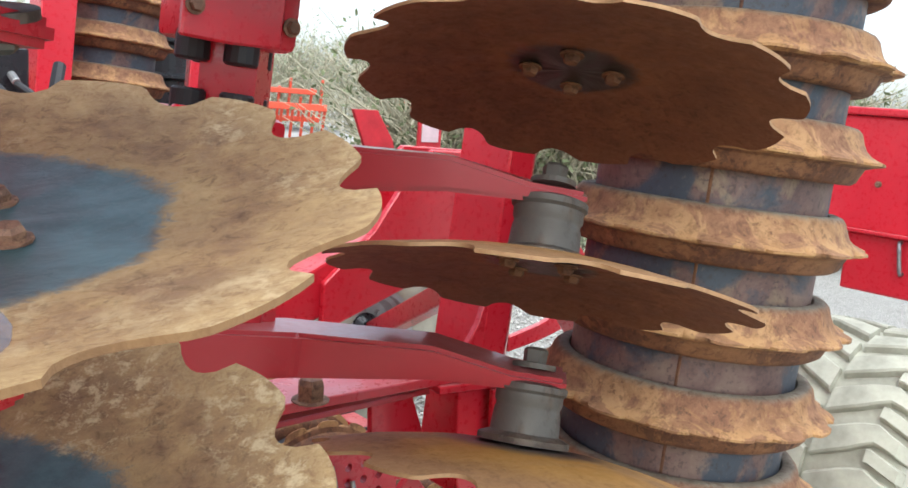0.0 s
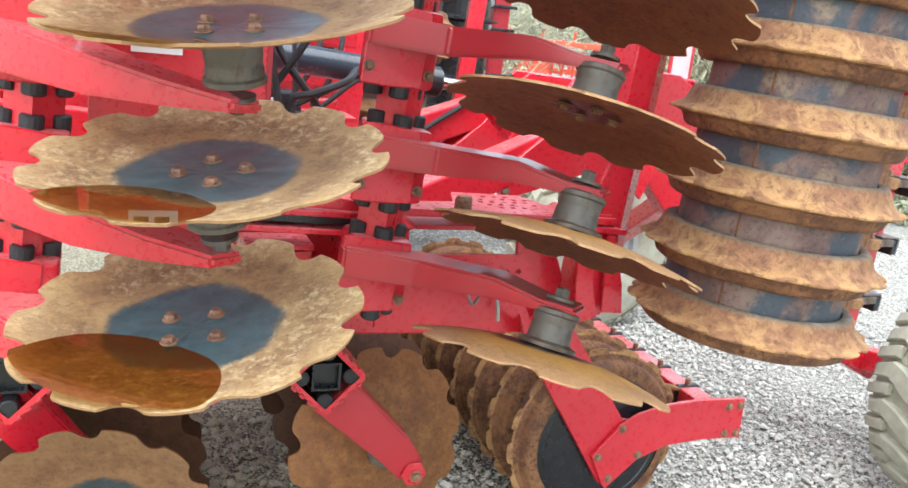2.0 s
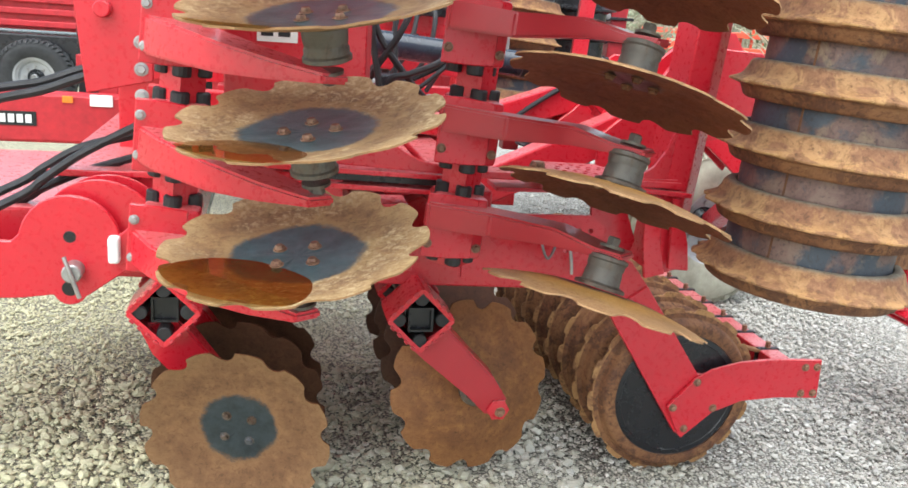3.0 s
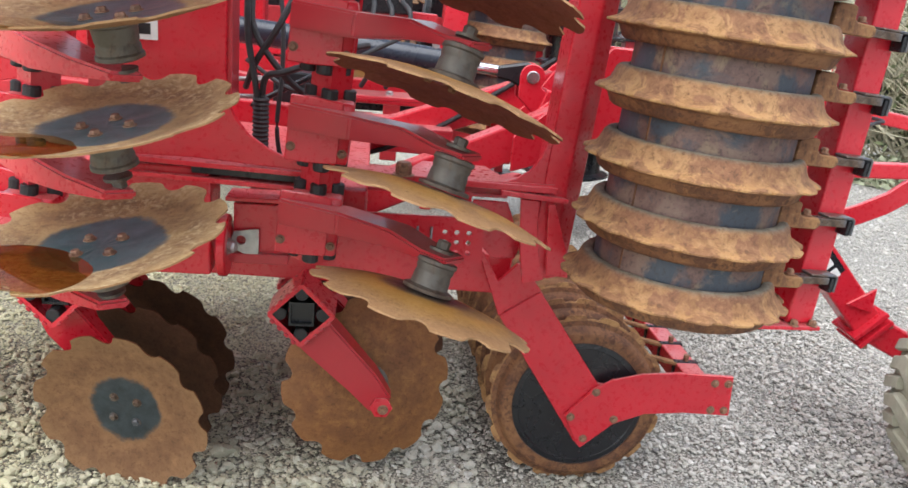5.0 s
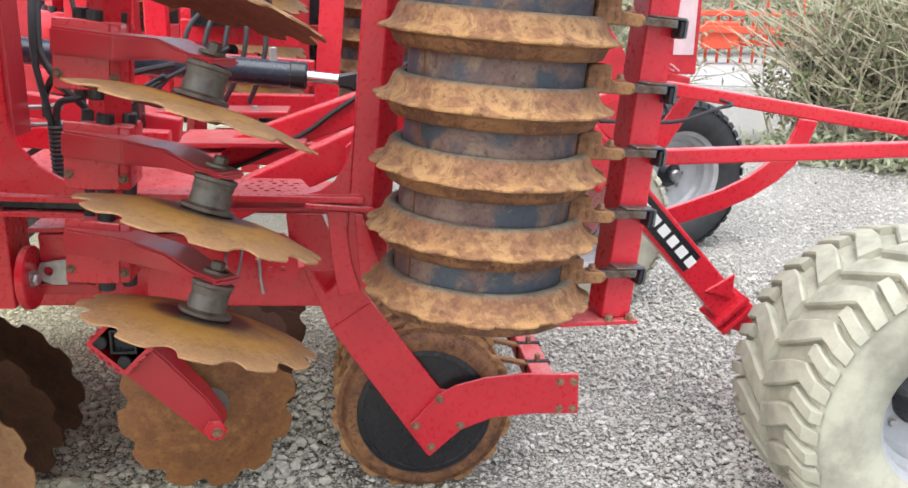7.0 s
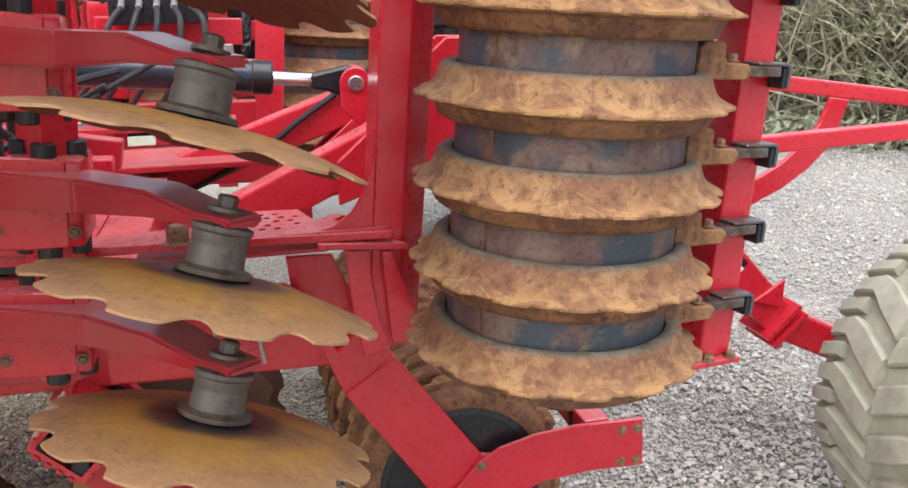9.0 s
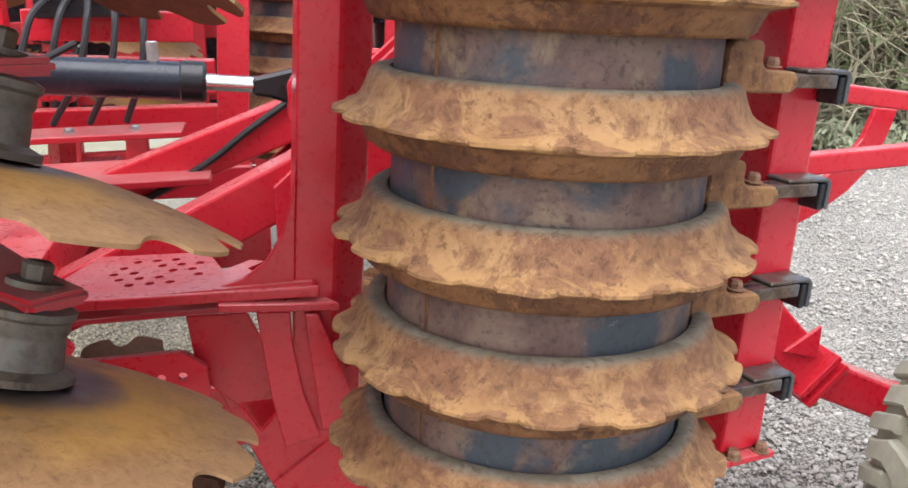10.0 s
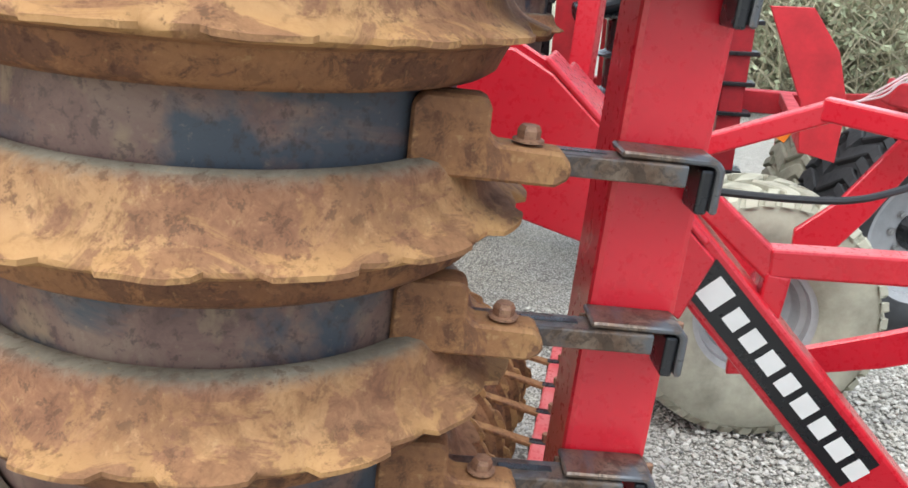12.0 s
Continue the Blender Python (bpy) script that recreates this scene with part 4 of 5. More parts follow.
def lift_arm(y, label, sticker):
    s = 1 if y < 2 else -1
    root = thing("lift_arm", pose(0, y, 0), label, "lift arm")
    ends = (0.68, 1.195) if y < 2 else (0.822, 1.225)
    part("fore_tube", bar((0.30, 0, ends[0]), (1.42, 0, ends[1]), 0.10, 0.12, bevel=0.008), RED, root)
    web = [(1.16, 0.98), (1.16, 1.10), (1.30, 1.22), (1.40, 1.36), (1.47, 1.42), (1.72, 1.41), (1.79, 1.37), (1.93, 1.235), (2.10, 1.06), (2.05, 0.94), (1.90, 1.06), (1.70, 1.12), (1.45, 1.08)]
    drop = 0.0 if y < 2 else -0.075
    part("web_plate", plate(web, 0.02, pose(0, -0.05, drop), 0.003), RED, root)
    part("web_plate", plate(web, 0.02, pose(0, 0.07, drop), 0.003), RED, root)
    part("top_flange", bar((1.775, 0.01, 1.396 + drop), (2.085, 0.01, 1.087 + drop), 0.155, 0.014), RED, root)
    if y < 2:
        part("strut_tube", bar((1.98, 0, 1.135), (2.595, 0, 0.463), 0.10, 0.115, bevel=0.008), RED, root)
        part("end_flange", box((0.018, 0.17, 0.155), (2.575, 0, 0.482), (0, 47, 0), 0.003), RED, root)
        part("axle_flange", box((0.018, 0.17, 0.155), (2.600, 0, 0.452), (0, 47, 0), 0.003), RED, root)
        part("rib", plate([(2.47, 0.56), (2.578, 0.625), (2.575, 0.53)], 0.012, pose(0, -0.05, 0)), RED, root)
        part("axle_tube", bar((2.575, 0, 0.475), (2.93, 0.0, 0.305), 0.11, 0.11, bevel=0.01), RED, root)
        part("stub_axle", bar((2.88, 0.05 * s, 0.33), (2.87, -0.50 * s, 0.44), 0.09, 0.09, bevel=0.01), RED, root)
        for dx, dz in ((-0.06, 0.07), (0.06, -0.06)):
            for dy in (-0.066, 0.066):
                part("bolt", bolt_head(0.011, 0.02, pose(2.605 + dx * 0.7, dy, 0.452 + dx * 0.7, 0, 135, 0)), BOLT, root)
    else:
        part("strut_tube", bar((1.98, 0, 1.135), (2.26, 0, 0.83), 0.10, 0.115, bevel=0.008), RED, root)
        part("stub_axle", bar((2.24, 0.0, 0.85), (2.40, 0.72, 0.46), 0.09, 0.09, bevel=0.01), RED, root)
    if sticker:
        # black name sticker; the name is left as plain bars
        d = Vector((0.54, 0, -0.59)).normalized()
        n = Vector((0.59, 0, 0.54)).normalized()
        o = Vector((2.085, -0.0525, 1.02))
        q = Matrix((d, -n.cross(d) * -1, n)).transposed().to_4x4()
        q.translation = o
        st = part("sticker", box((0.50, 0.002, 0.082), (0.235, 0, 0.0), bevel=0.0), BLACK, root, "black sticker with white bars", q)
        x = 0.015
        for k, w in enumerate((0.045, 0.034, 0.036, 0.040, 0.034, 0.040, 0.036, 0.040, 0.034)):
            part("sticker_bar", box((w, 0.0015, 0.038 if k else 0.055), (x + w / 2, -0.0016, 0), bevel=0.0), WHITE, st, "white bar")
            x += w + (0.016 if k else 0.022)
    return root


lift_arm(1.70, "red welded lift arm with a black sticker on its strut", True)
lift_arm(2.30, "red welded lift arm on the far side", False)

# hose clipped along the far lift arm
solid("hydraulic_hose", hose([(0.45, 2.235, 0.84), (0.75, 2.235, 0.93), (0.98, 2.235, 1.045), (1.1, 2.235, 1.13), (1.22, 2.235, 1.21), (1.4, 2.24, 1.33)], 0.010), RUBBER, Matrix(), "black hydraulic hose along the red lift arm", "hose")
solid("hydraulic_hose", hose([(2.02, 1.62, 1.19), (2.209, 1.62, 1.186), (2.317, 1.64, 1.189), (2.42, 1.71, 1.203), (2.52, 1.80, 1.214), (2.61, 1.89, 1.216), (2.67, 2.14, 1.205)], 0.007), RUBBER, Matrix(), "black hydraulic hose hanging over the rails", "hose")

# ---- fold cylinder ----
cyl = thing("fold_cylinder", Matrix(), "black hydraulic fold cylinder with a chrome rod", "cylinder")
a, b = Vector((-0.25, 2.0, 1.40)), Vector((1.015, 2.0, 1.298))
smooth(part("barrel", rod(a, b, 0.047, 28), NAVY, cyl))
smooth(part("gland", rod(b - (b - a).normalized() * 0.06, b + (b - a).normalized() * 0.006, 0.051, 28), BLACK, cyl))
pin_at = Vector((1.262, 2.0, 1.276))
smooth(part("rod", rod(b, pin_at - Vector((0.09, 0, -0.007)), 0.021, 20), CHROME, cyl, "bright chrome rod"))
part("clevis", plate([(1.13, 1.262), (1.17, 1.256), (1.25, 1.225), (1.30, 1.25), (1.30, 1.30), (1.25, 1.328), (1.17, 1.312), (1.13, 1.305)], 0.05, pose(0, 2.025, 0), 0.008), BLACK, cyl, "black clevis")
part("port", rod((0.90, 2.0, 1.34), (0.90, 2.0, 1.40), 0.014, 12), ZINC, cyl, "zinc hose fitting")
ear = thing("pin_bracket", Matrix(), "red bracket with a round steel pin holding the cylinder", "bracket")
part("ear", plate(arc(1.262, 1.276, 0.048, -45, 190, 14) + [(1.215, 1.2), (1.30, 1.12), (1.40, 1.16)], 0.018, pose(0, 1.965, 0), 0.003), RED, ear)
part("ear", plate(arc(1.262, 1.276, 0.048, -45, 190, 14) + [(1.215, 1.2), (1.30, 1.12), (1.40, 1.16)], 0.018, pose(0, 2.053, 0), 0.003), RED, ear)
part("pin", rod((1.262, 1.938, 1.276), (1.262, 2.06, 1.276), 0.024, 24), BRIGHT, ear, "bare steel pin")
part("neck", bar((1.30, 2.0, 1.18), (1.5, 2.0, 1.10), 0.12, 0.12), RED, ear)

# ---- upright plate beside the front disc row, with its curved foot ----
fp = thing("front_plate", Matrix(), "tall red frame plate with a curved foot", "plate")
outline = [(-0.06, 1.07), (0.21, 1.07), (0.60, 1.045), (0.60, 1.062), (0.464, 1.082), (0.41, 1.105), (0.354, 1.142), (0.315, 1.19), (0.297, 1.24), (0.293, 1.32), (0.30, 2.0), (-0.06, 2.0)]
part("upright_plate", plate(outline, 0.016, pose(0, 1.115, 0), 0.003), RED, fp)
part("foot_flange", box((0.66, 0.14, 0.014), (0.27, 1.165, 1.05), (0, 2.2, 0), 0.003), RED, fp)
# black strip fills the space between the flanges as painted shade
part("slot", box((0.40, 0.10, 0.020), (0.40, 1.16, 1.028), (0, 2.2, 0), 0.002), BLACK, fp, "black strip standing for the shade between the flanges")
part("lower_flange", box((0.66, 0.15, 0.014), (0.27, 1.17, 1.008), (0, 2.2, 0), 0.003), RED, fp)
part("foot_box", box((0.26, 0.16, 0.31), (0.12, 1.20, 0.885), bevel=0.006), RED, fp)
part("edge_flange", box((0.014, 0.12, 0.9), (0.30, 1.17, 1.66), (0, 0, 0), 0.003), RED_OLD, fp)
# white name plate on it
np_ = part("name_plate", box((0.10, 0.002, 0.055), (0.07, 1.097, 1.40), bevel=0.0), WHITE, fp, "white plate with dark bars")
for k in range(2):
    part("plate_bar", box((0.03, 0.0015, 0.028), (0.045 + 0.042 * k, 1.0955, 1.40), bevel=0.0), BLACK, np_)

hinge = thing("hinge_tube", Matrix(), "red hinge tube with an end flange and zinc bolt", "hinge")
smooth(part("tube", rod((0.05, 1.22, 0.80), (0.27, 1.22, 0.80), 0.062, 28), RED, hinge))
smooth(part("flange", lathe([(0.085, 0), (0.09, 0.004), (0.09, 0.022), (0.085, 0.026)], 36, towards((1, 0, 0), (0, 1, 0), (0.27, 1.16, 0.81))), RED, hinge))
part("bolt", bolt_head(0.016, 0.02, towards((1, -0.3, 0), (0, 1, 0), (0.298, 1.13, 0.815))), ZINC, hinge, "zinc-plated bolt")
lug = thing("latch_plate", Matrix(), "triangular zinc latch plate with a round hole", "plate")
part("latch", plate([(0.305, 0.845), (0.375, 0.855), (0.375, 0.775), (0.35, 0.772), (0.30, 0.795), (0.295, 0.82)], 0.008, pose(0, 1.19, 0), 0.002, None, [(0.325, 0.82, 0.014)]), ZINC, lug)
part("bracket", box((0.14, 0.10, 0.16), (0.37, 1.25, 0.845), bevel=0.004), RED, lug)
part("bracket_top", box((0.16, 0.12, 0.012), (0.36, 1.24, 0.94), bevel=0.002), RED, lug)
part("bracket_base", box((0.20, 0.12, 0.03), (0.36, 1.24, 0.765), bevel=0.004), RED_OLD, lug)

# ---- holed plate and rail that join the two disc rows to the post ----
hp = thing("hole_plate", Matrix(), "flat red mounting plate drilled with many bolt holes", "plate")
# outline in the ground plan
top = [(0.60, 1.10), (1.205, 1.10), (1.205, 1.135), (1.12, 1.17), (1.10, 1.20), (1.13, 1.235), (1.105, 1.25), (1.06, 1.20), (1.03, 1.32), (0.84, 1.34), (0.80, 1.22), (0.60, 1.21)]
holes = [(0.88 + 0.032 * i + 0.012 * (j % 2), 1.16 + 0.032 * j, 0.008) for i in range(5) for j in range(5) if (i * 7 + j * 3) % 4]
part("plate", plate(top, 0.014, Matrix.Translation((0, 0, 1.055)) @ flat_up, 0.0, None, holes), RED, hp)
part("front_edge", box((0.62, 0.012, 0.018), (0.905, 1.098, 1.047), (0, 1.5, 0), 0.003), RED, hp)
part("under_plate", box((0.40, 0.12, 0.012), (0.88, 1.2, 1.005), bevel=0.003), RED_OLD, hp)
part("nut", bolt_head(0.02, 0.035, pose(0.776, 1.09, 1.06)), BOLT, hp, "rusty nut on a stud")

lp = thing("stop_plate", Matrix(), "red hanging plate drilled with adjusting holes", "plate")
part("plate", plate([(0.60, 0.74), (0.60, 0.93), (0.98, 0.93), (1.02, 0.90), (1.025, 0.80), (0.985, 0.755), (0.93, 0.79), (0.72, 0.74)], 0.014, pose(0, 1.17, 0), 0.0, None, [(0.91 + 0.035 * (i % 3), 0.825 + 0.03 * (i // 3), 0.008) for i in range(9)]), RED, lp)
part("linch_pin", hose([(0.915, 1.15, 0.86), (0.92, 1.13, 0.80), (0.925, 1.13, 0.76)], 0.005), ZINC, lp, "zinc linch pin")
part("linch_pin", hose([(0.83, 1.15, 0.90), (0.825, 1.125, 0.85), (0.845, 1.12, 0.81), (0.865, 1.125, 0.85), (0.87, 1.15, 0.90)], 0.004), BRIGHT, lp, "zinc linch pin")
part("cross_tube", bar((0.62, 1.18, 0.93), (0.62, 2.8, 0.93), 0.12, 0.12), RED, lp)

# ---- main frame behind ----
fr = thing("main_frame", Matrix(), "red welded main frame between the folded wings", "frame")
part("side_rail", bar((-0.55, 1.40, 0.74), (1.15, 1.40, 0.70), 0.10, 0.13), RED, fr)
part("side_rail", bar((-0.55, 2.60, 0.74), (1.15, 2.60, 0.70), 0.10, 0.13), RED, fr)
part("cross_rail", bar((-0.20, 1.25, 0.86), (-0.20, 2.75, 0.86), 0.12, 0.14), RED, fr)
part("cross_rail", bar((0.36, 1.32, 0.83), (0.36, 2.68, 0.83), 0.12, 0.14), RED, fr)
part("upper_rail", bar((-0.3, 1.55, 1.17), (0.60, 1.60, 1.12), 0.07, 0.07), RED, fr)
part("upper_rail", bar((0.10, 1.78, 1.22), (0.60, 1.79, 1.13), 0.06, 0.08), RED_OLD, fr)
part("tower", bar((-0.35, 1.85, 0.8), (-0.35, 1.85, 1.75), 0.14, 0.14), RED, fr)
part("tower", bar((-0.35, 2.15, 0.8), (-0.35, 2.15, 1.75), 0.14, 0.14), RED, fr)
part("tower_plate", plate([(-0.5, 1.2), (-0.1, 1.2), (0.05, 1.35), (0.05, 1.55), (-0.5, 1.75)], 0.02, pose(0, 1.78, 0)), RED, fr)
part("valve_block", box((0.14, 0.10, 0.12), (0.42, 1.72, 1.20), bevel=0.006), BLACK, fr, "black valve block")
part("link_rod", bar((0.05, 1.6, 1.02), (0.62, 1.5, 1.34), 0.018, 0.018), BLACK, fr, "dark link rod")
part("cover", box((0.5, 0.35, 0.02), (0.75, 2.3, 1.02), bevel=0.004), RED_OLD, fr)
part("rib", plate([(1.0, 0.86), (0.99, 0.975), (1.093, 0.972), (1.145, 0.845), (1.13, 0.80), (1.06, 0.80)], 0.014, pose(0, 1.22, 0)), RED, fr)

# hoses in the gap between the disc rows
for k, pts in enumerate([
    [(0.32, 1.34, 1.66), (0.322, 1.28, 1.52), (0.325, 1.26, 1.40), (0.348, 1.25, 1.27), (0.358, 1.25, 1.18), (0.358, 1.26, 1.04)],
    [(0.33, 1.36, 1.66), (0.33, 1.30, 1.50), (0.345, 1.27, 1.40), (0.427, 1.26, 1.29), (0.50, 1.32, 1.22)],
    [(0.47, 1.34, 1.56), (0.44, 1.29, 1.49), (0.402, 1.26, 1.41), (0.345, 1.27, 1.318), (0.31, 1.34, 1.24)],
    [(0.66, 1.42, 1.38), (0.56, 1.34, 1.36), (0.515, 1.28, 1.332), (0.43, 1.25, 1.30), (0.378, 1.25, 1.281), (0.370, 1.25, 1.2), (0.374, 1.26, 1.04)],
    [(0.36, 1.46, 1.66), (0.40, 1.42, 1.48), (0.41, 1.38, 1.30), (0.40, 1.36, 1.12), (0.42, 1.38, 0.98)],
    [(0.28, 1.55, 1.30), (0.45, 1.5, 1.22), (0.60, 1.5, 1.32), (0.80, 1.6, 1.42)],
]):
    solid("hydraulic_hose", hose(pts, 0.0095 if k < 4 else 0.007), RUBBER, Matrix(), "black hydraulic hose between the disc rows", "hose", "hoses between the disc rows")
sl = lathe([(0.021 + 0.004 * (k % 2), 0.0062 * k) for k in range(25)], 16, pose(0.366, 1.252, 1.075, 0, 0, 0))
solid("hose_sleeve", sl, RUBBER, Matrix(), "black ribbed sleeve round a bundle of hoses", "sleeve")
for z in (1.262, 1.212):
    pipe = solid("hydraulic_pipe", rod((0.24, 1.33, z), (0.36, 1.33, z + 0.004), 0.007, 12), ZINC, Matrix(), "zinc-plated hydraulic pipe with a screwed end", "pipe", "zinc pipes between the disc rows")
    part("union_nut", rod((0.335, 1.33, z + 0.003), (0.362, 1.33, z + 0.004), 0.012, 6), ZINC, pipe)

# ---- drawbar plates and hoses at the front ----
db = thing("drawbar_bracket", Matrix(), "red rounded drawbar plates with a pin and linch clip", "bracket")
shape = arc(-0.47, 0.80, 0.13, 10, 170, 14) + [(-0.62, 0.80), (-1.6, 0.86), (-1.6, 0.62), (-0.60, 0.64)] + arc(-0.475, 0.665, 0.045, 200, 330, 8) + [(-0.30, 0.74), (-0.30, 0.86)]
part("side_plate", plate(shape, 0.018, pose(0, 1.27, 0), 0.003), RED, db)
for k in range(3):
    part("inner_plate", plate(arc(-0.40, 0.80, 0.165, 35, 165, 14) + [(-0.55, 0.70), (-0.28, 0.70)], 0.012, pose(0.02 * k, 1.31 + 0.05 * k, 0.005 * k), 0.002), RED, db)
# holes are not cut; black discs carry their dark
part("hole", rod((-0.47, 1.2515, 0.815), (-0.47, 1.256, 0.815), 0.017, 20), BLACK, db, "black disc standing for the shade of a bolt hole")
part("hole", rod((-0.475, 1.2515, 0.668), (-0.475, 1.256, 0.668), 0.022, 20), BLACK, db, "black disc standing for the shade of a bolt hole")
part("pin", rod((-0.46, 1.20, 0.725), (-0.46, 1.26, 0.725), 0.026, 24), ZINC, db, "zinc pin")
part("clip", hose([(-0.475, 1.195, 0.775), (-0.46, 1.19, 0.73), (-0.44, 1.195, 0.66)], 0.006), ZINC, db, "zinc linch clip")
part("spacer", box((0.03, 0.05, 0.075), (-0.355, 1.245, 0.785), bevel=0.008), WHITE, db, "white plastic spacer")
part("cross_box", box((0.5, 0.9, 0.22), (-0.75, 1.85, 0.75), bevel=0.01), RED, db)
for k, pts in enumerate([
    [(-1.5, 1.20, 0.62), (-1.0, 1.28, 0.72), (-0.637, 1.35, 0.89), (-0.548, 1.35, 0.955), (-0.445, 1.35, 1.03), (-0.30, 1.36, 1.11)],
    [(-1.5, 1.25, 0.66), (-1.0, 1.32, 0.76), (-0.648, 1.40, 0.918), (-0.558, 1.40, 0.976), (-0.454, 1.40, 1.037), (-0.30, 1.41, 1.08)],
    [(-1.5, 1.35, 0.64), (-1.0, 1.40, 0.72), (-0.665, 1.45, 0.854), (-0.573, 1.45, 0.908), (-0.467, 1.45, 0.956), (-0.30, 1.46, 1.01)],
    [(-1.5, 1.30, 1.02), (-0.9, 1.34, 1.11), (-0.618, 1.35, 1.176), (-0.535, 1.35, 1.198), (-0.435, 1.35, 1.237), (-0.28, 1.36, 1.285)],
    [(-1.5, 1.36, 1.08), (-0.9, 1.38, 1.15), (-0.624, 1.38, 1.199), (-0.54, 1.38, 1.217), (-0.44, 1.38, 1.255), (-0.28, 1.39, 1.30)],
]):
    solid("hydraulic_hose", hose(pts, 0.0125), RUBBER, Matrix(), "black hydraulic hose running to the drawbar", "hose", "hoses along the drawbar")
ep = thing("end_plate", Matrix(), "red bolted end plate over the front disc row", "plate")
part("plate", plate([(-0.42, 1.20), (-0.25, 1.24), (-0.25, 1.95), (-0.42, 1.95), (-0.45, 1.5)], 0.014, pose(0, 1.30, 0), 0.003), RED, ep)
for k in range(3):
    part("bolt", bolt_head(0.012, 0.010, pose(-0.28, 1.285, 1.20 + 0.07 * k, 90, 0, 0)), ZINC, ep)
for z in (1.42, 1.52):
    part("clamp", rod((-0.37, 1.25, z), (-0.37, 1.29, z), 0.022, 18), RED, ep)
solid("ram", rod((-1.1, 1.9, 1.45), (-0.48, 1.7, 1.62), 0.03, 18), GREYSTEEL, Matrix(), "grey hydraulic ram reaching to the drawbar", "ram")

# ---- tail rails behind the wheels ----
tr = thing("tail_rail", pose(0, 1.70, 0), "straight red tail rail on a short welded leg", "rail")
part("rail", bar((2.20, 0, 1.05), (4.6, 0, 1.12), 0.05, 0.055), RED, tr)
part("fore_leg", bar((2.22, 0, 1.03), (2.20, 0, 0.86), 0.046, 0.05), RED, tr)
part("foot_leg", bar((2.0, 0, 1.22), (2.22, 0, 1.03), 0.043, 0.05), RED, tr)
tr = thing("tail_rail", pose(0, 2.30, 0), "sloping red tail rail with a curved brace", "rail")
part("rail", bar((2.38, 0, 1.255), (3.75, -0.56, 1.07), 0.05, 0.055), RED, tr)
part("fore_leg", bar((2.02, 0, 1.11), (2.40, 0, 1.25), 0.046, 0.05), RED, tr)
curve = [(2.20, 0.735), (2.36, 0.765), (2.51, 0.815), (2.65, 0.865), (2.76, 0.92), (2.85, 0.99), (2.91, 1.06), (2.945, 1.15), (3.02, 1.14), (2.99, 1.05), (2.945, 0.965), (2.88, 0.90), (2.78, 0.835), (2.67, 0.785), (2.52, 0.735), (2.36, 0.70), (2.20, 0.68)]
part("curved_brace", plate(curve, 0.02, pose(0, -0.29, 0), 0.003), RED, tr)
part("brace", plate([(2.36, 0.95), (2.45, 1.03), (2.58, 1.215), (2.66, 1.215), (2.53, 1.0), (2.44, 0.88), (2.36, 0.86)], 0.02, pose(0, 0.02, 0), 0.003), RED, tr)
tail = thing("tail_box", Matrix(), "large red steel box with a grab handle at the tail", "box")
part("upper_body", box((0.9, 0.86, 0.50), (4.36, 1.31, 1.36), bevel=0.015), RED, tail)
part("lid", box((0.94, 0.90, 0.035), (4.36, 1.31, 1.628), bevel=0.008), RED, tail)
part("edge_flange", box((0.94, 0.90, 0.016), (4.36, 1.31, 1.11), bevel=0.004), RED, tail)
part("lower_body", box((0.88, 0.74, 0.26), (4.37, 1.24, 0.97), bevel=0.012), RED, tail)
part("leg", bar((4.4, 1.3, 0.86), (4.4, 1.3, 0.0), 0.1, 0.1), RED, tail)
part("handle", hose([(3.935, 1.375, 1.085), (3.905, 1.372, 1.08), (3.90, 1.362, 1.02), (3.905, 1.352, 0.955), (3.935, 1.352, 0.95)], 0.009), BRIGHT, tail, "bare steel grab handle")
part("bolt", bolt_head(0.010, 0.010, towards((-1, 0, 0), (0, 1, 0), (3.91, 1.50, 1.32))), BOLT, tail)

# ---- the far wing's post and scraper beam ----
fpost = thing("frame_post", FAR @ wing(1.186, 1.11, 0), "tall red frame post of the far wing", "post")
part("post_tube", plate(plan, -1.45, Matrix.Translation((0, 0, 0.78)) @ flat_up, 0.004), RED, fpost)
part("foot_flange", plate([(-0.12, -0.03), (0.075, -0.03), (0.03, 0.04), (-0.12, 0.10)], -0.014, Matrix.Translation((0, 0, 1.015)) @ flat_up, 0.002), RED, fpost)
fw = thing("wing_rail", Matrix(), "red cross rails of the far folded wing", "rail")
part("cross_tube", bar((0.10, 3.35, 1.03), (1.10, 3.35, 1.02), 0.10, 0.12), RED, fw)
part("lower_tube", bar((0.10, 3.30, 0.80), (1.10, 3.30, 0.78), 0.10, 0.12), RED_OLD, fw)
fq = thing("front_plate", FAR, "tall red frame plate of the far wing", "plate")
part("upright_plate", plate(outline, 0.016, pose(0, 1.115, 0), 0.003), RED, fq)
part("foot_box", box((0.26, 0.16, 0.31), (0.12, 1.20, 0.885), bevel=0.006), RED, fq)
part("edge_flange", box((0.014, 0.12, 0.9), (0.30, 1.17, 1.66), bevel=0.003), RED_OLD, fq)
solid("scraper_beam", box((0.088, 0.088, 1.35), (0, 0, 1.42), bevel=0.007), RED, FAR @ SB, "upright red scraper beam of the far wing", "beam")

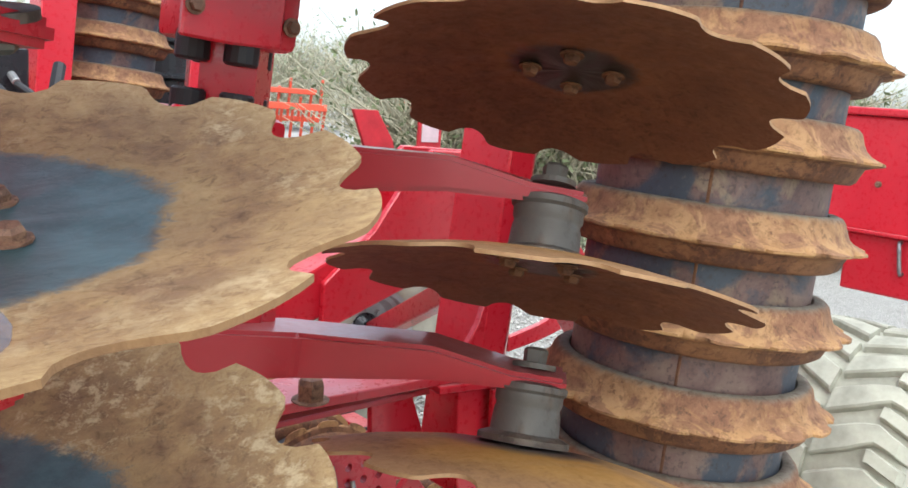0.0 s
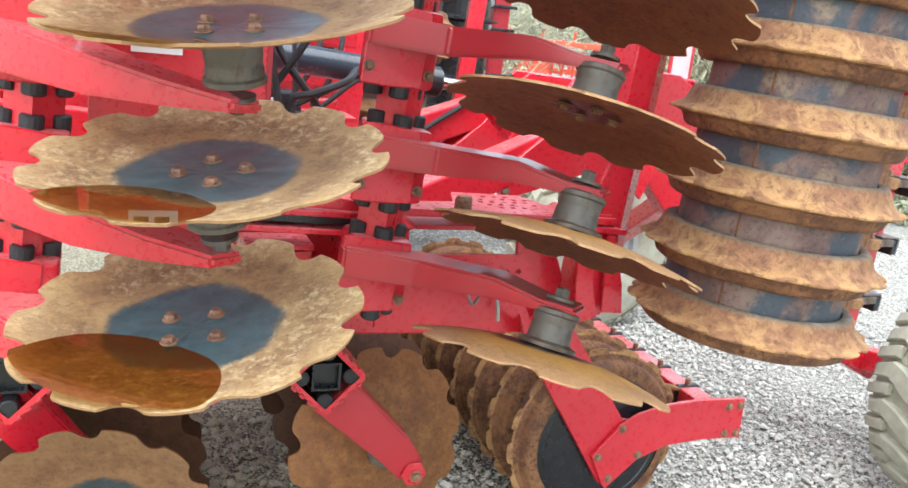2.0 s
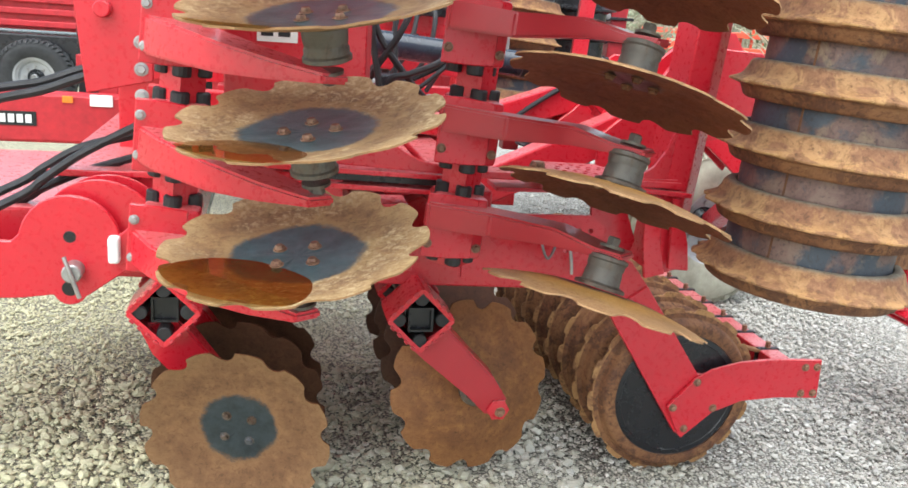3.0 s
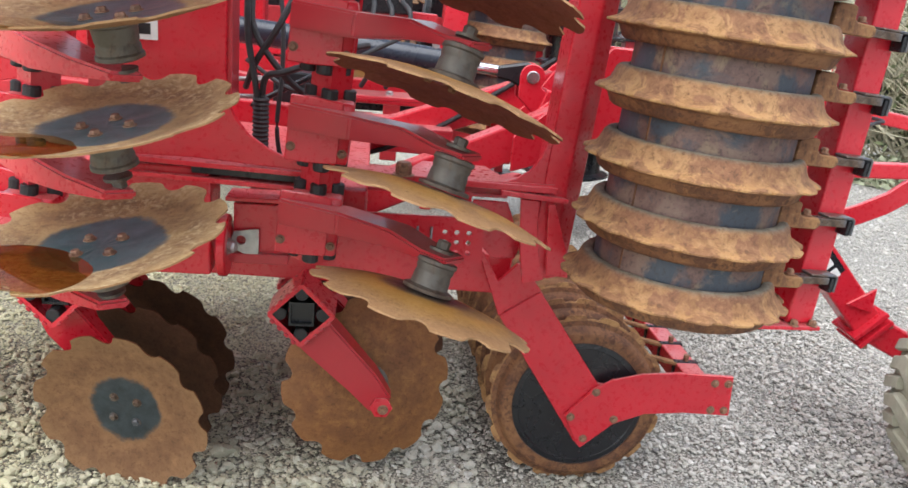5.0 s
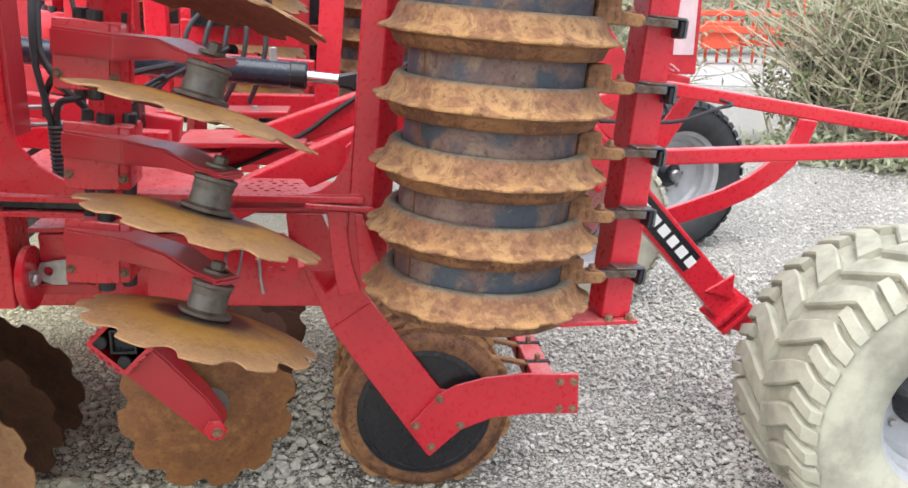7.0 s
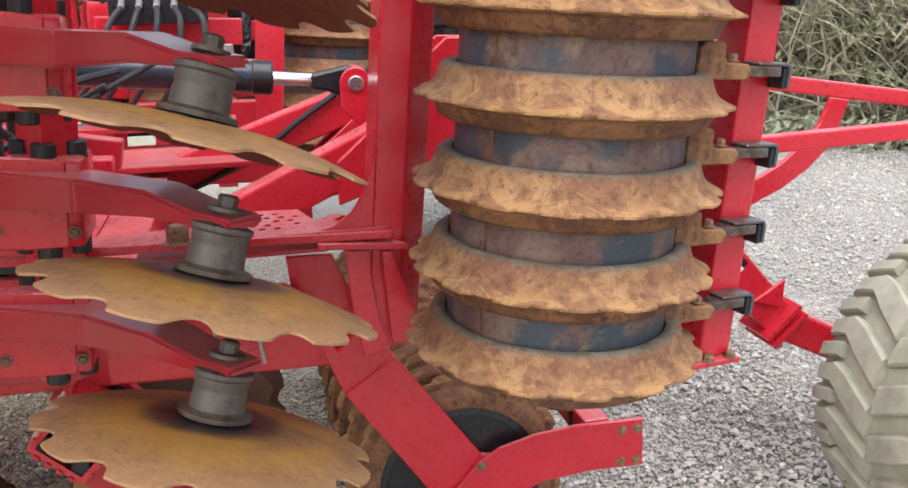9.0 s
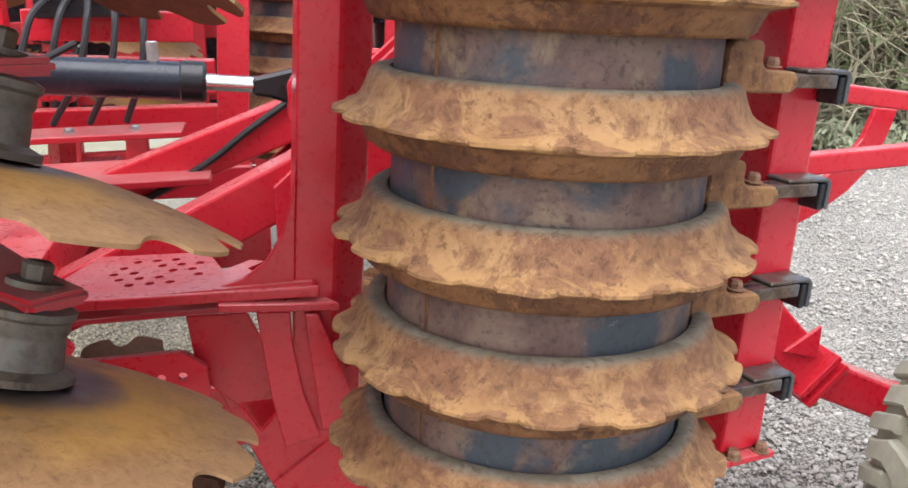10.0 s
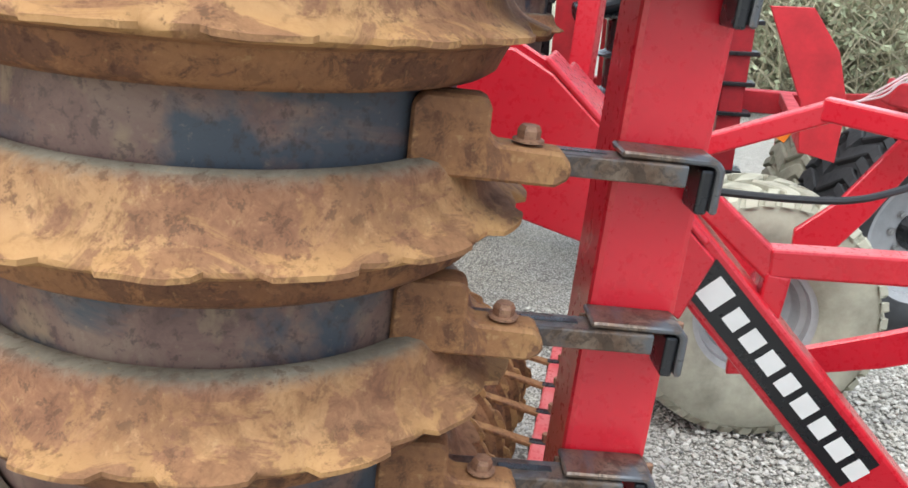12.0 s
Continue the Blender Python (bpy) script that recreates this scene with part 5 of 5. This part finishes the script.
# valve bank and rails between the wings
vb = thing("valve_bank", Matrix(), "black hydraulic valve bank with zinc fittings between the wings", "valve bank")
part("body", box((0.34, 0.14, 0.16), (0.66, 2.78, 1.52), bevel=0.008), BLACK, vb)
part("carrier", bar((0.42, 2.86, 1.42), (0.95, 2.86, 1.40), 0.05, 0.10), RED, vb)
for k in range(5):
    x = 0.54 + 0.06 * k
    part("spool_cap", rod((x, 2.78, 1.60), (x, 2.78, 1.66), 0.018, 14), ZINC, vb, "zinc spool cap")
    part("fitting", rod((x, 2.71, 1.52), (x, 2.66, 1.50), 0.012, 10), ZINC, vb, "zinc hose fitting")
    part("hose", hose([(x, 2.67, 1.50), (x + 0.02 * (k - 2), 2.60, 1.44), (x - 0.10 + 0.03 * k, 2.58, 1.28), (x - 0.25 + 0.05 * k, 2.66, 1.12)], 0.011), RUBBER, vb, "black hose")
cr = thing("cross_frame", Matrix(), "red cross tubes between the folded wings", "frame")
part("tube", bar((-0.35, 3.02, 1.30), (1.0, 3.02, 1.22), 0.10, 0.12), RED, cr)
part("tube", bar((-0.35, 3.06, 1.58), (0.75, 3.06, 1.62), 0.09, 0.10), RED, cr)
part("upright", bar((0.28, 3.04, 0.8), (0.28, 3.04, 1.75), 0.10, 0.09), RED, cr)
# sheet added to close a bright gap and shade the discs below
part("deck", box((1.1, 1.2, 0.02), (0.0, 1.98, 0.965), bevel=0.004), RED, cr)
part("tray", box((0.9, 0.22, 0.02), (0.45, 2.70, 1.08), bevel=0.004), RED_OLD, cr)
for k in range(4):
    part("bolt", bolt_head(0.014, 0.014, pose(0.15 + 0.2 * k, 2.68, 1.09)), ZINC, cr)

# ---- neighbouring machines ----


def black_packer(x, y, z, h):
    root = thing("stacked_packer", pose(x, y, z), "upright black ring packer of a neighbouring machine", "roller")
    part("core", lathe([(0.238, 0), (0.238, h)], 40), BLACK, root)
    k = 0
    while 0.185 * k < h:
        part("ring", lathe([(0.233, 0), (0.262, 0.014), (0.298, 0.020), (0.298, 0.030), (0.262, 0.034), (0.233, 0.05)], 48, pose(0, 0, 0.185 * k)), BLACK, root)
        k += 1


black_packer(2.03, 4.60, 0.40, 1.6)
pm = thing("parked_cultivator", Matrix(), "red folded cultivator with dark tines parked behind", "machine")
for k in range(7):
    x = -1.0 + 0.36 * k
    part("upright", bar((x, 5.0, 0.35), (x + 0.04, 5.0, 1.95), 0.12, 0.10), FARRED, pm)
    part("tine", hose([(x + 0.17, 4.9, 1.75), (x + 0.20, 4.75, 1.55), (x + 0.18, 4.68, 1.25), (x + 0.14, 4.8, 1.0)], 0.03), BLACK, pm, "dark spring tine")
for z in (0.55, 0.95, 1.30, 1.72):
    part("rail", bar((-1.2, 5.08, z), (1.4, 5.08, z + 0.02), 0.10, 0.12), FARRED, pm)
# added dark sheet that keeps the background behind the tines from showing bright
part("back_board", box((2.7, 0.03, 0.9), (0.1, 5.35, 1.1), bevel=0.005), BLACK, pm, "dark sheet added to close the bright gaps behind")
part("leg", bar((-0.9, 5.0, 0.5), (-0.9, 5.0, 0.0), 0.08, 0.08), FARRED, pm)
part("leg", bar((1.1, 5.0, 0.5), (1.1, 5.0, 0.0), 0.08, 0.08), FARRED, pm)
nb = thing("parked_machine", Matrix(), "red folded frame of a neighbouring machine", "machine")
for x, y in ((1.55, 4.9), (1.80, 5.05), (2.45, 4.9)):
    part("upright", bar((x, y, 0.5), (x + 0.05, y, 2.4), 0.12, 0.12), FARRED, nb)
part("cross_rail", bar((1.2, 5.05, 0.95), (2.85, 5.16, 0.9), 0.10, 0.12), FARRED, nb)
# the packer's scraper post with its black clamps
for k in range(11):
    cl = part("clamp", box((0.20, 0.15, 0.022), (2.455 + 0.004 * k, 4.895, 0.56 + 0.155 * k), bevel=0.004), BLACK, nb, "black clamp on the red post")
    part("clamp_lug", box((0.05, 0.06, 0.07), (2.35 + 0.004 * k, 4.84, 0.575 + 0.155 * k), bevel=0.006), BLACK, cl)
    part("bolt", bolt_head(0.016, 0.014, towards((0, -1, 0), (1, 0, 0), (2.35 + 0.004 * k, 4.81, 0.575 + 0.155 * k))), ZINC, cl)
part("valve", rod((1.64, 4.42, 1.36), (1.86, 4.50, 1.42), 0.05, 20, None, 0.01), BLACK, nb, "black hose coupling")
part("hose", hose([(1.72, 4.45, 1.44), (1.66, 4.46, 1.56), (1.58, 4.5, 1.52), (1.52, 4.55, 1.40)], 0.012), RUBBER, nb, "black hose")
# lamp board on its own bracket, with pale leads
lb = part("lamp_board", box((0.155, 0.02, 0.42), (2.985, 3.42, 1.41), (0, 0, 0), 0.006), FARRED, nb, "red lamp board with a pale plate")
part("face_plate", box((0.115, 0.006, 0.30), (2.980, 3.407, 1.455), (0, 0, 0), 0.002), LAMP_PLATE, lb, "pale grey plate")
part("board_foot", box((0.20, 0.12, 0.09), (2.93, 3.46, 1.16), (0, 12, 0), 0.01), FARRED, nb)
part("board_arm", bar((2.93, 3.48, 1.14), (2.80, 5.1, 0.92), 0.07, 0.07), FARRED, nb)
for k in range(3):
    part("lead", hose([(2.96 - 0.03 * k, 3.39, 1.22), (2.88 - 0.02 * k, 3.36, 1.26 - 0.02 * k), (2.79, 3.37, 1.20 - 0.015 * k), (2.72 - 0.02 * k, 3.42, 1.13)], 0.004), LAMP_PLATE, nb, "pale cable")
part("leg", bar((1.62, 5.0, 0.9), (1.62, 5.0, 0.3), 0.06, 0.06), FARRED, nb)
part("foot", box((0.2, 0.2, 0.03), (1.62, 5.0, 0.30), bevel=0.003), BLACK, nb)
part("leg", bar((2.8, 5.15, 0.9), (2.8, 5.15, 0.0), 0.08, 0.08), FARRED, nb)
part("fin", plate([(2.36, 1.46), (2.50, 1.46), (2.60, 1.32), (2.65, 1.15), (2.64, 0.95), (2.52, 0.98), (2.50, 1.15)], 0.02, pose(0, 3.25, 0)), FARRED, nb)
part("fin_arm", bar((2.55, 3.25, 1.0), (2.75, 5.0, 0.95), 0.06, 0.06), FARRED, nb)
part("reflector", box((0.05, 0.01, 0.05), (2.47, 3.3, 1.03), (0, 30, 0), 0.002), ORANGE, nb, "amber reflector")

# red drawbar of the next machine, and a trailer beyond it, seen past the drawbar
tb = thing("parked_drawbar", Matrix(), "long red drawbar of a neighbouring machine with a printed band", "drawbar")
part("side_band", box((5.0, 0.16, 0.30), (-3.1, 4.5, 0.67), bevel=0.02), FARRED, tb)
part("stand", bar((-2.6, 4.5, 0.55), (-2.6, 4.5, 0.0), 0.1, 0.1), FARRED, tb)
lg = part("name_band", box((0.42, 0.004, 0.085), (-1.52, 4.417, 0.665), bevel=0.0), BLACK, tb, "black band with white bars")
for k in range(8):
    part("band_bar", box((0.034, 0.003, 0.05), (-1.69 + 0.048 * k, 4.413, 0.665), bevel=0.0), WHITE, lg)
part("reflector", box((0.06, 0.01, 0.04), (-1.13, 4.413, 0.79), bevel=0.002), ORANGE, tb, "amber reflector")
part("label_plate", box((0.13, 0.01, 0.07), (-0.94, 4.413, 0.79), bevel=0.002), WHITE, tb, "white plate")
tr = thing("red_trailer", Matrix(), "red trailer with ribbed sides and a dark chassis", "trailer")
part("chassis", box((7.0, 0.8, 0.32), (-5.2, 9.6, 0.72), bevel=0.02), BLACK, tr)
part("side_panel", box((7.0, 0.3, 1.5), (-5.2, 9.6, 1.66), bevel=0.01), FARRED, tr)
for k in range(11):
    part("slat", box((7.0, 0.06, 0.07), (-5.2, 9.42, 0.98 + 0.13 * k), bevel=0.012), FARRED, tr)
part("yellow_plate", box((0.2, 0.01, 0.12), (-3.35, 9.19, 0.62), bevel=0.002), ORANGE, tr, "yellow plate")
wheel(pose(-2.45, 9.2, 0.42), 0.42, 0.28, 0.22, TYRE, GREYSTEEL, "black trailer tyre on a grey rim")
wheel(pose(-3.9, 9.2, 0.42), 0.42, 0.28, 0.22, TYRE, GREYSTEEL, "black trailer tyre on a grey rim")

# ---- hedge and yard edge ----


def hedge(name, x0, y0, x1, y1, height, depth, twigs, leaves, seed, leaf, label):
    rng = np.random.default_rng(seed)
    verts, faces, lv, lf = [], [], [], []
    for _ in range(twigs):
        t = rng.random()
        p = np.array([x0 + (x1 - x0) * t, y0 + (y1 - y0) * t, 0.0]) + np.array([rng.normal(0, depth), rng.normal(0, depth), 0])
        p[2] = rng.uniform(0, height * 0.55)
        d = np.array([rng.normal(0, 0.55), rng.normal(0, 0.55), rng.uniform(0.3, 1.2)])
        d /= np.linalg.norm(d)
        L, r = rng.uniform(0.5, 1.5) * height / 2.2, rng.uniform(0.006, 0.02)
        bend = np.array([rng.normal(0, 0.25), rng.normal(0, 0.25), -0.15])
        s = np.cross(d, [0.3, 0.5, 0.8])
        s /= np.linalg.norm(s)
        u = np.cross(d, s)
        base = len(verts)
        for k in range(4):
            w = k / 3
            q = p + d * L * w + bend * L * w * w
            for m in range(3):
                a = 2.094 * m
                verts.append(q + (s * math.cos(a) + u * math.sin(a)) * r * (1 - 0.75 * w))
        for k in range(3):
            for m in range(3):
                a, b = base + 3 * k + m, base + 3 * k + (m + 1) % 3
                faces.append((a, b, b + 3, a + 3))
        for _ in range(leaves):
            w = rng.uniform(0.3, 1.0)
            q = p + d * L * w + bend * L * w * w + rng.normal(0, 0.06, 3)
            e, f = rng.normal(0, 1, 3), rng.normal(0, 1, 3)
            e, f = e / np.linalg.norm(e) * 0.05, f / np.linalg.norm(f) * 0.025
            b = len(lv)
            lv += [q - e, q + f, q + e, q - f]
            lf.append((b, b + 1, b + 2, b + 3))
    root = thing(name, Matrix(), label, "grass" if "grass" in name else "hedge", kind="stuff")
    for n, v, f, mat in (("twigs", verts, faces, TWIG), ("leaves", lv, lf, leaf)):
        me = bpy.data.meshes.new(n)
        me.from_pydata([tuple(c) for c in v], [], f)
        me.materials.append(mat)
        ob = new(n, me)
        ob.parent = root
        ob["kind"] = "stuff"


hedge("hedge", 6.2, 8.0, 10.6, 4.2, 2.4, 0.28, 4500, 3, 1, LEAF, "tangled bare hedge with a few green leaves at the yard edge")
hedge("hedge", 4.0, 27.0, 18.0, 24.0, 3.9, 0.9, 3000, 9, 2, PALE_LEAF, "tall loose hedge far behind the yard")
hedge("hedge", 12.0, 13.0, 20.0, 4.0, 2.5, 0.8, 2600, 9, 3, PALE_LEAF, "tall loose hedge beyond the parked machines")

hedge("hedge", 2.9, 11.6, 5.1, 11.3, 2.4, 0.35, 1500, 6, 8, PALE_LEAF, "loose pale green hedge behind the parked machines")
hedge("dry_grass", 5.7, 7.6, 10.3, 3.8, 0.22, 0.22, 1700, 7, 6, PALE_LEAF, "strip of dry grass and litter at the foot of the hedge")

solid("pavement", box((11.0, 10.5, 0.03), (10.8, 20.0, 0.0), (0, 0, -12), 0.004), CONCRETE, Matrix(), "pale worn concrete apron beyond the gravel", "pavement", kind="structure")

gm = thing("green_machine", Matrix(), "green machine standing in the hedge", "machine")
part("body", box((1.0, 0.7, 0.5), (6.9, 8.4, 0.5), (0, 0, -40), 0.04), GREEN, gm)
part("frame_bar", bar((6.0, 8.9, 0.45), (8.2, 7.2, 0.45), 0.1, 0.12), GREEN, gm)
part("drum", rod((6.3, 8.3, 0.75), (6.9, 7.8, 0.75), 0.3, 24), BLACK, gm)


def red_far(x, y, turn, w, label):
    root = thing("parked_implement", pose(x, y, 0, 0, 0, turn), label, "implement")
    part("beam", box((w, 0.15, 0.18), (0, 0, 0.9), bevel=0.02), FAR_ORANGE, root)
    part("beam", box((w, 0.12, 0.14), (0, 0.6, 0.55), bevel=0.02), FAR_ORANGE, root)
    part("beam", box((w * 0.9, 0.12, 0.14), (0, 0.3, 1.3), bevel=0.02), FAR_ORANGE, root)
    part("headstock", box((0.9, 0.5, 0.7), (-w * 0.2, 0.3, 0.75), bevel=0.04), FAR_ORANGE, root)
    for k in range(15):
        x = -w / 2 + w * k / 14
        part("tine", bar((x, 0.1, 0.85), (x + 0.06, 0.5, 0.05), 0.07, 0.07), FAR_ORANGE, root)
        part("upright", bar((x, 0.6, 0.55), (x, 0.4, 1.15 + 0.25 * (k % 3)), 0.06, 0.08), FAR_ORANGE, root)


red_far(11.4, 20.5, -15, 4.2, "orange-red cultivator parked far off on the gravel")
red_far(11.5, 11.5, -35, 4.0, "orange-red harrow parked far off by the hedge")
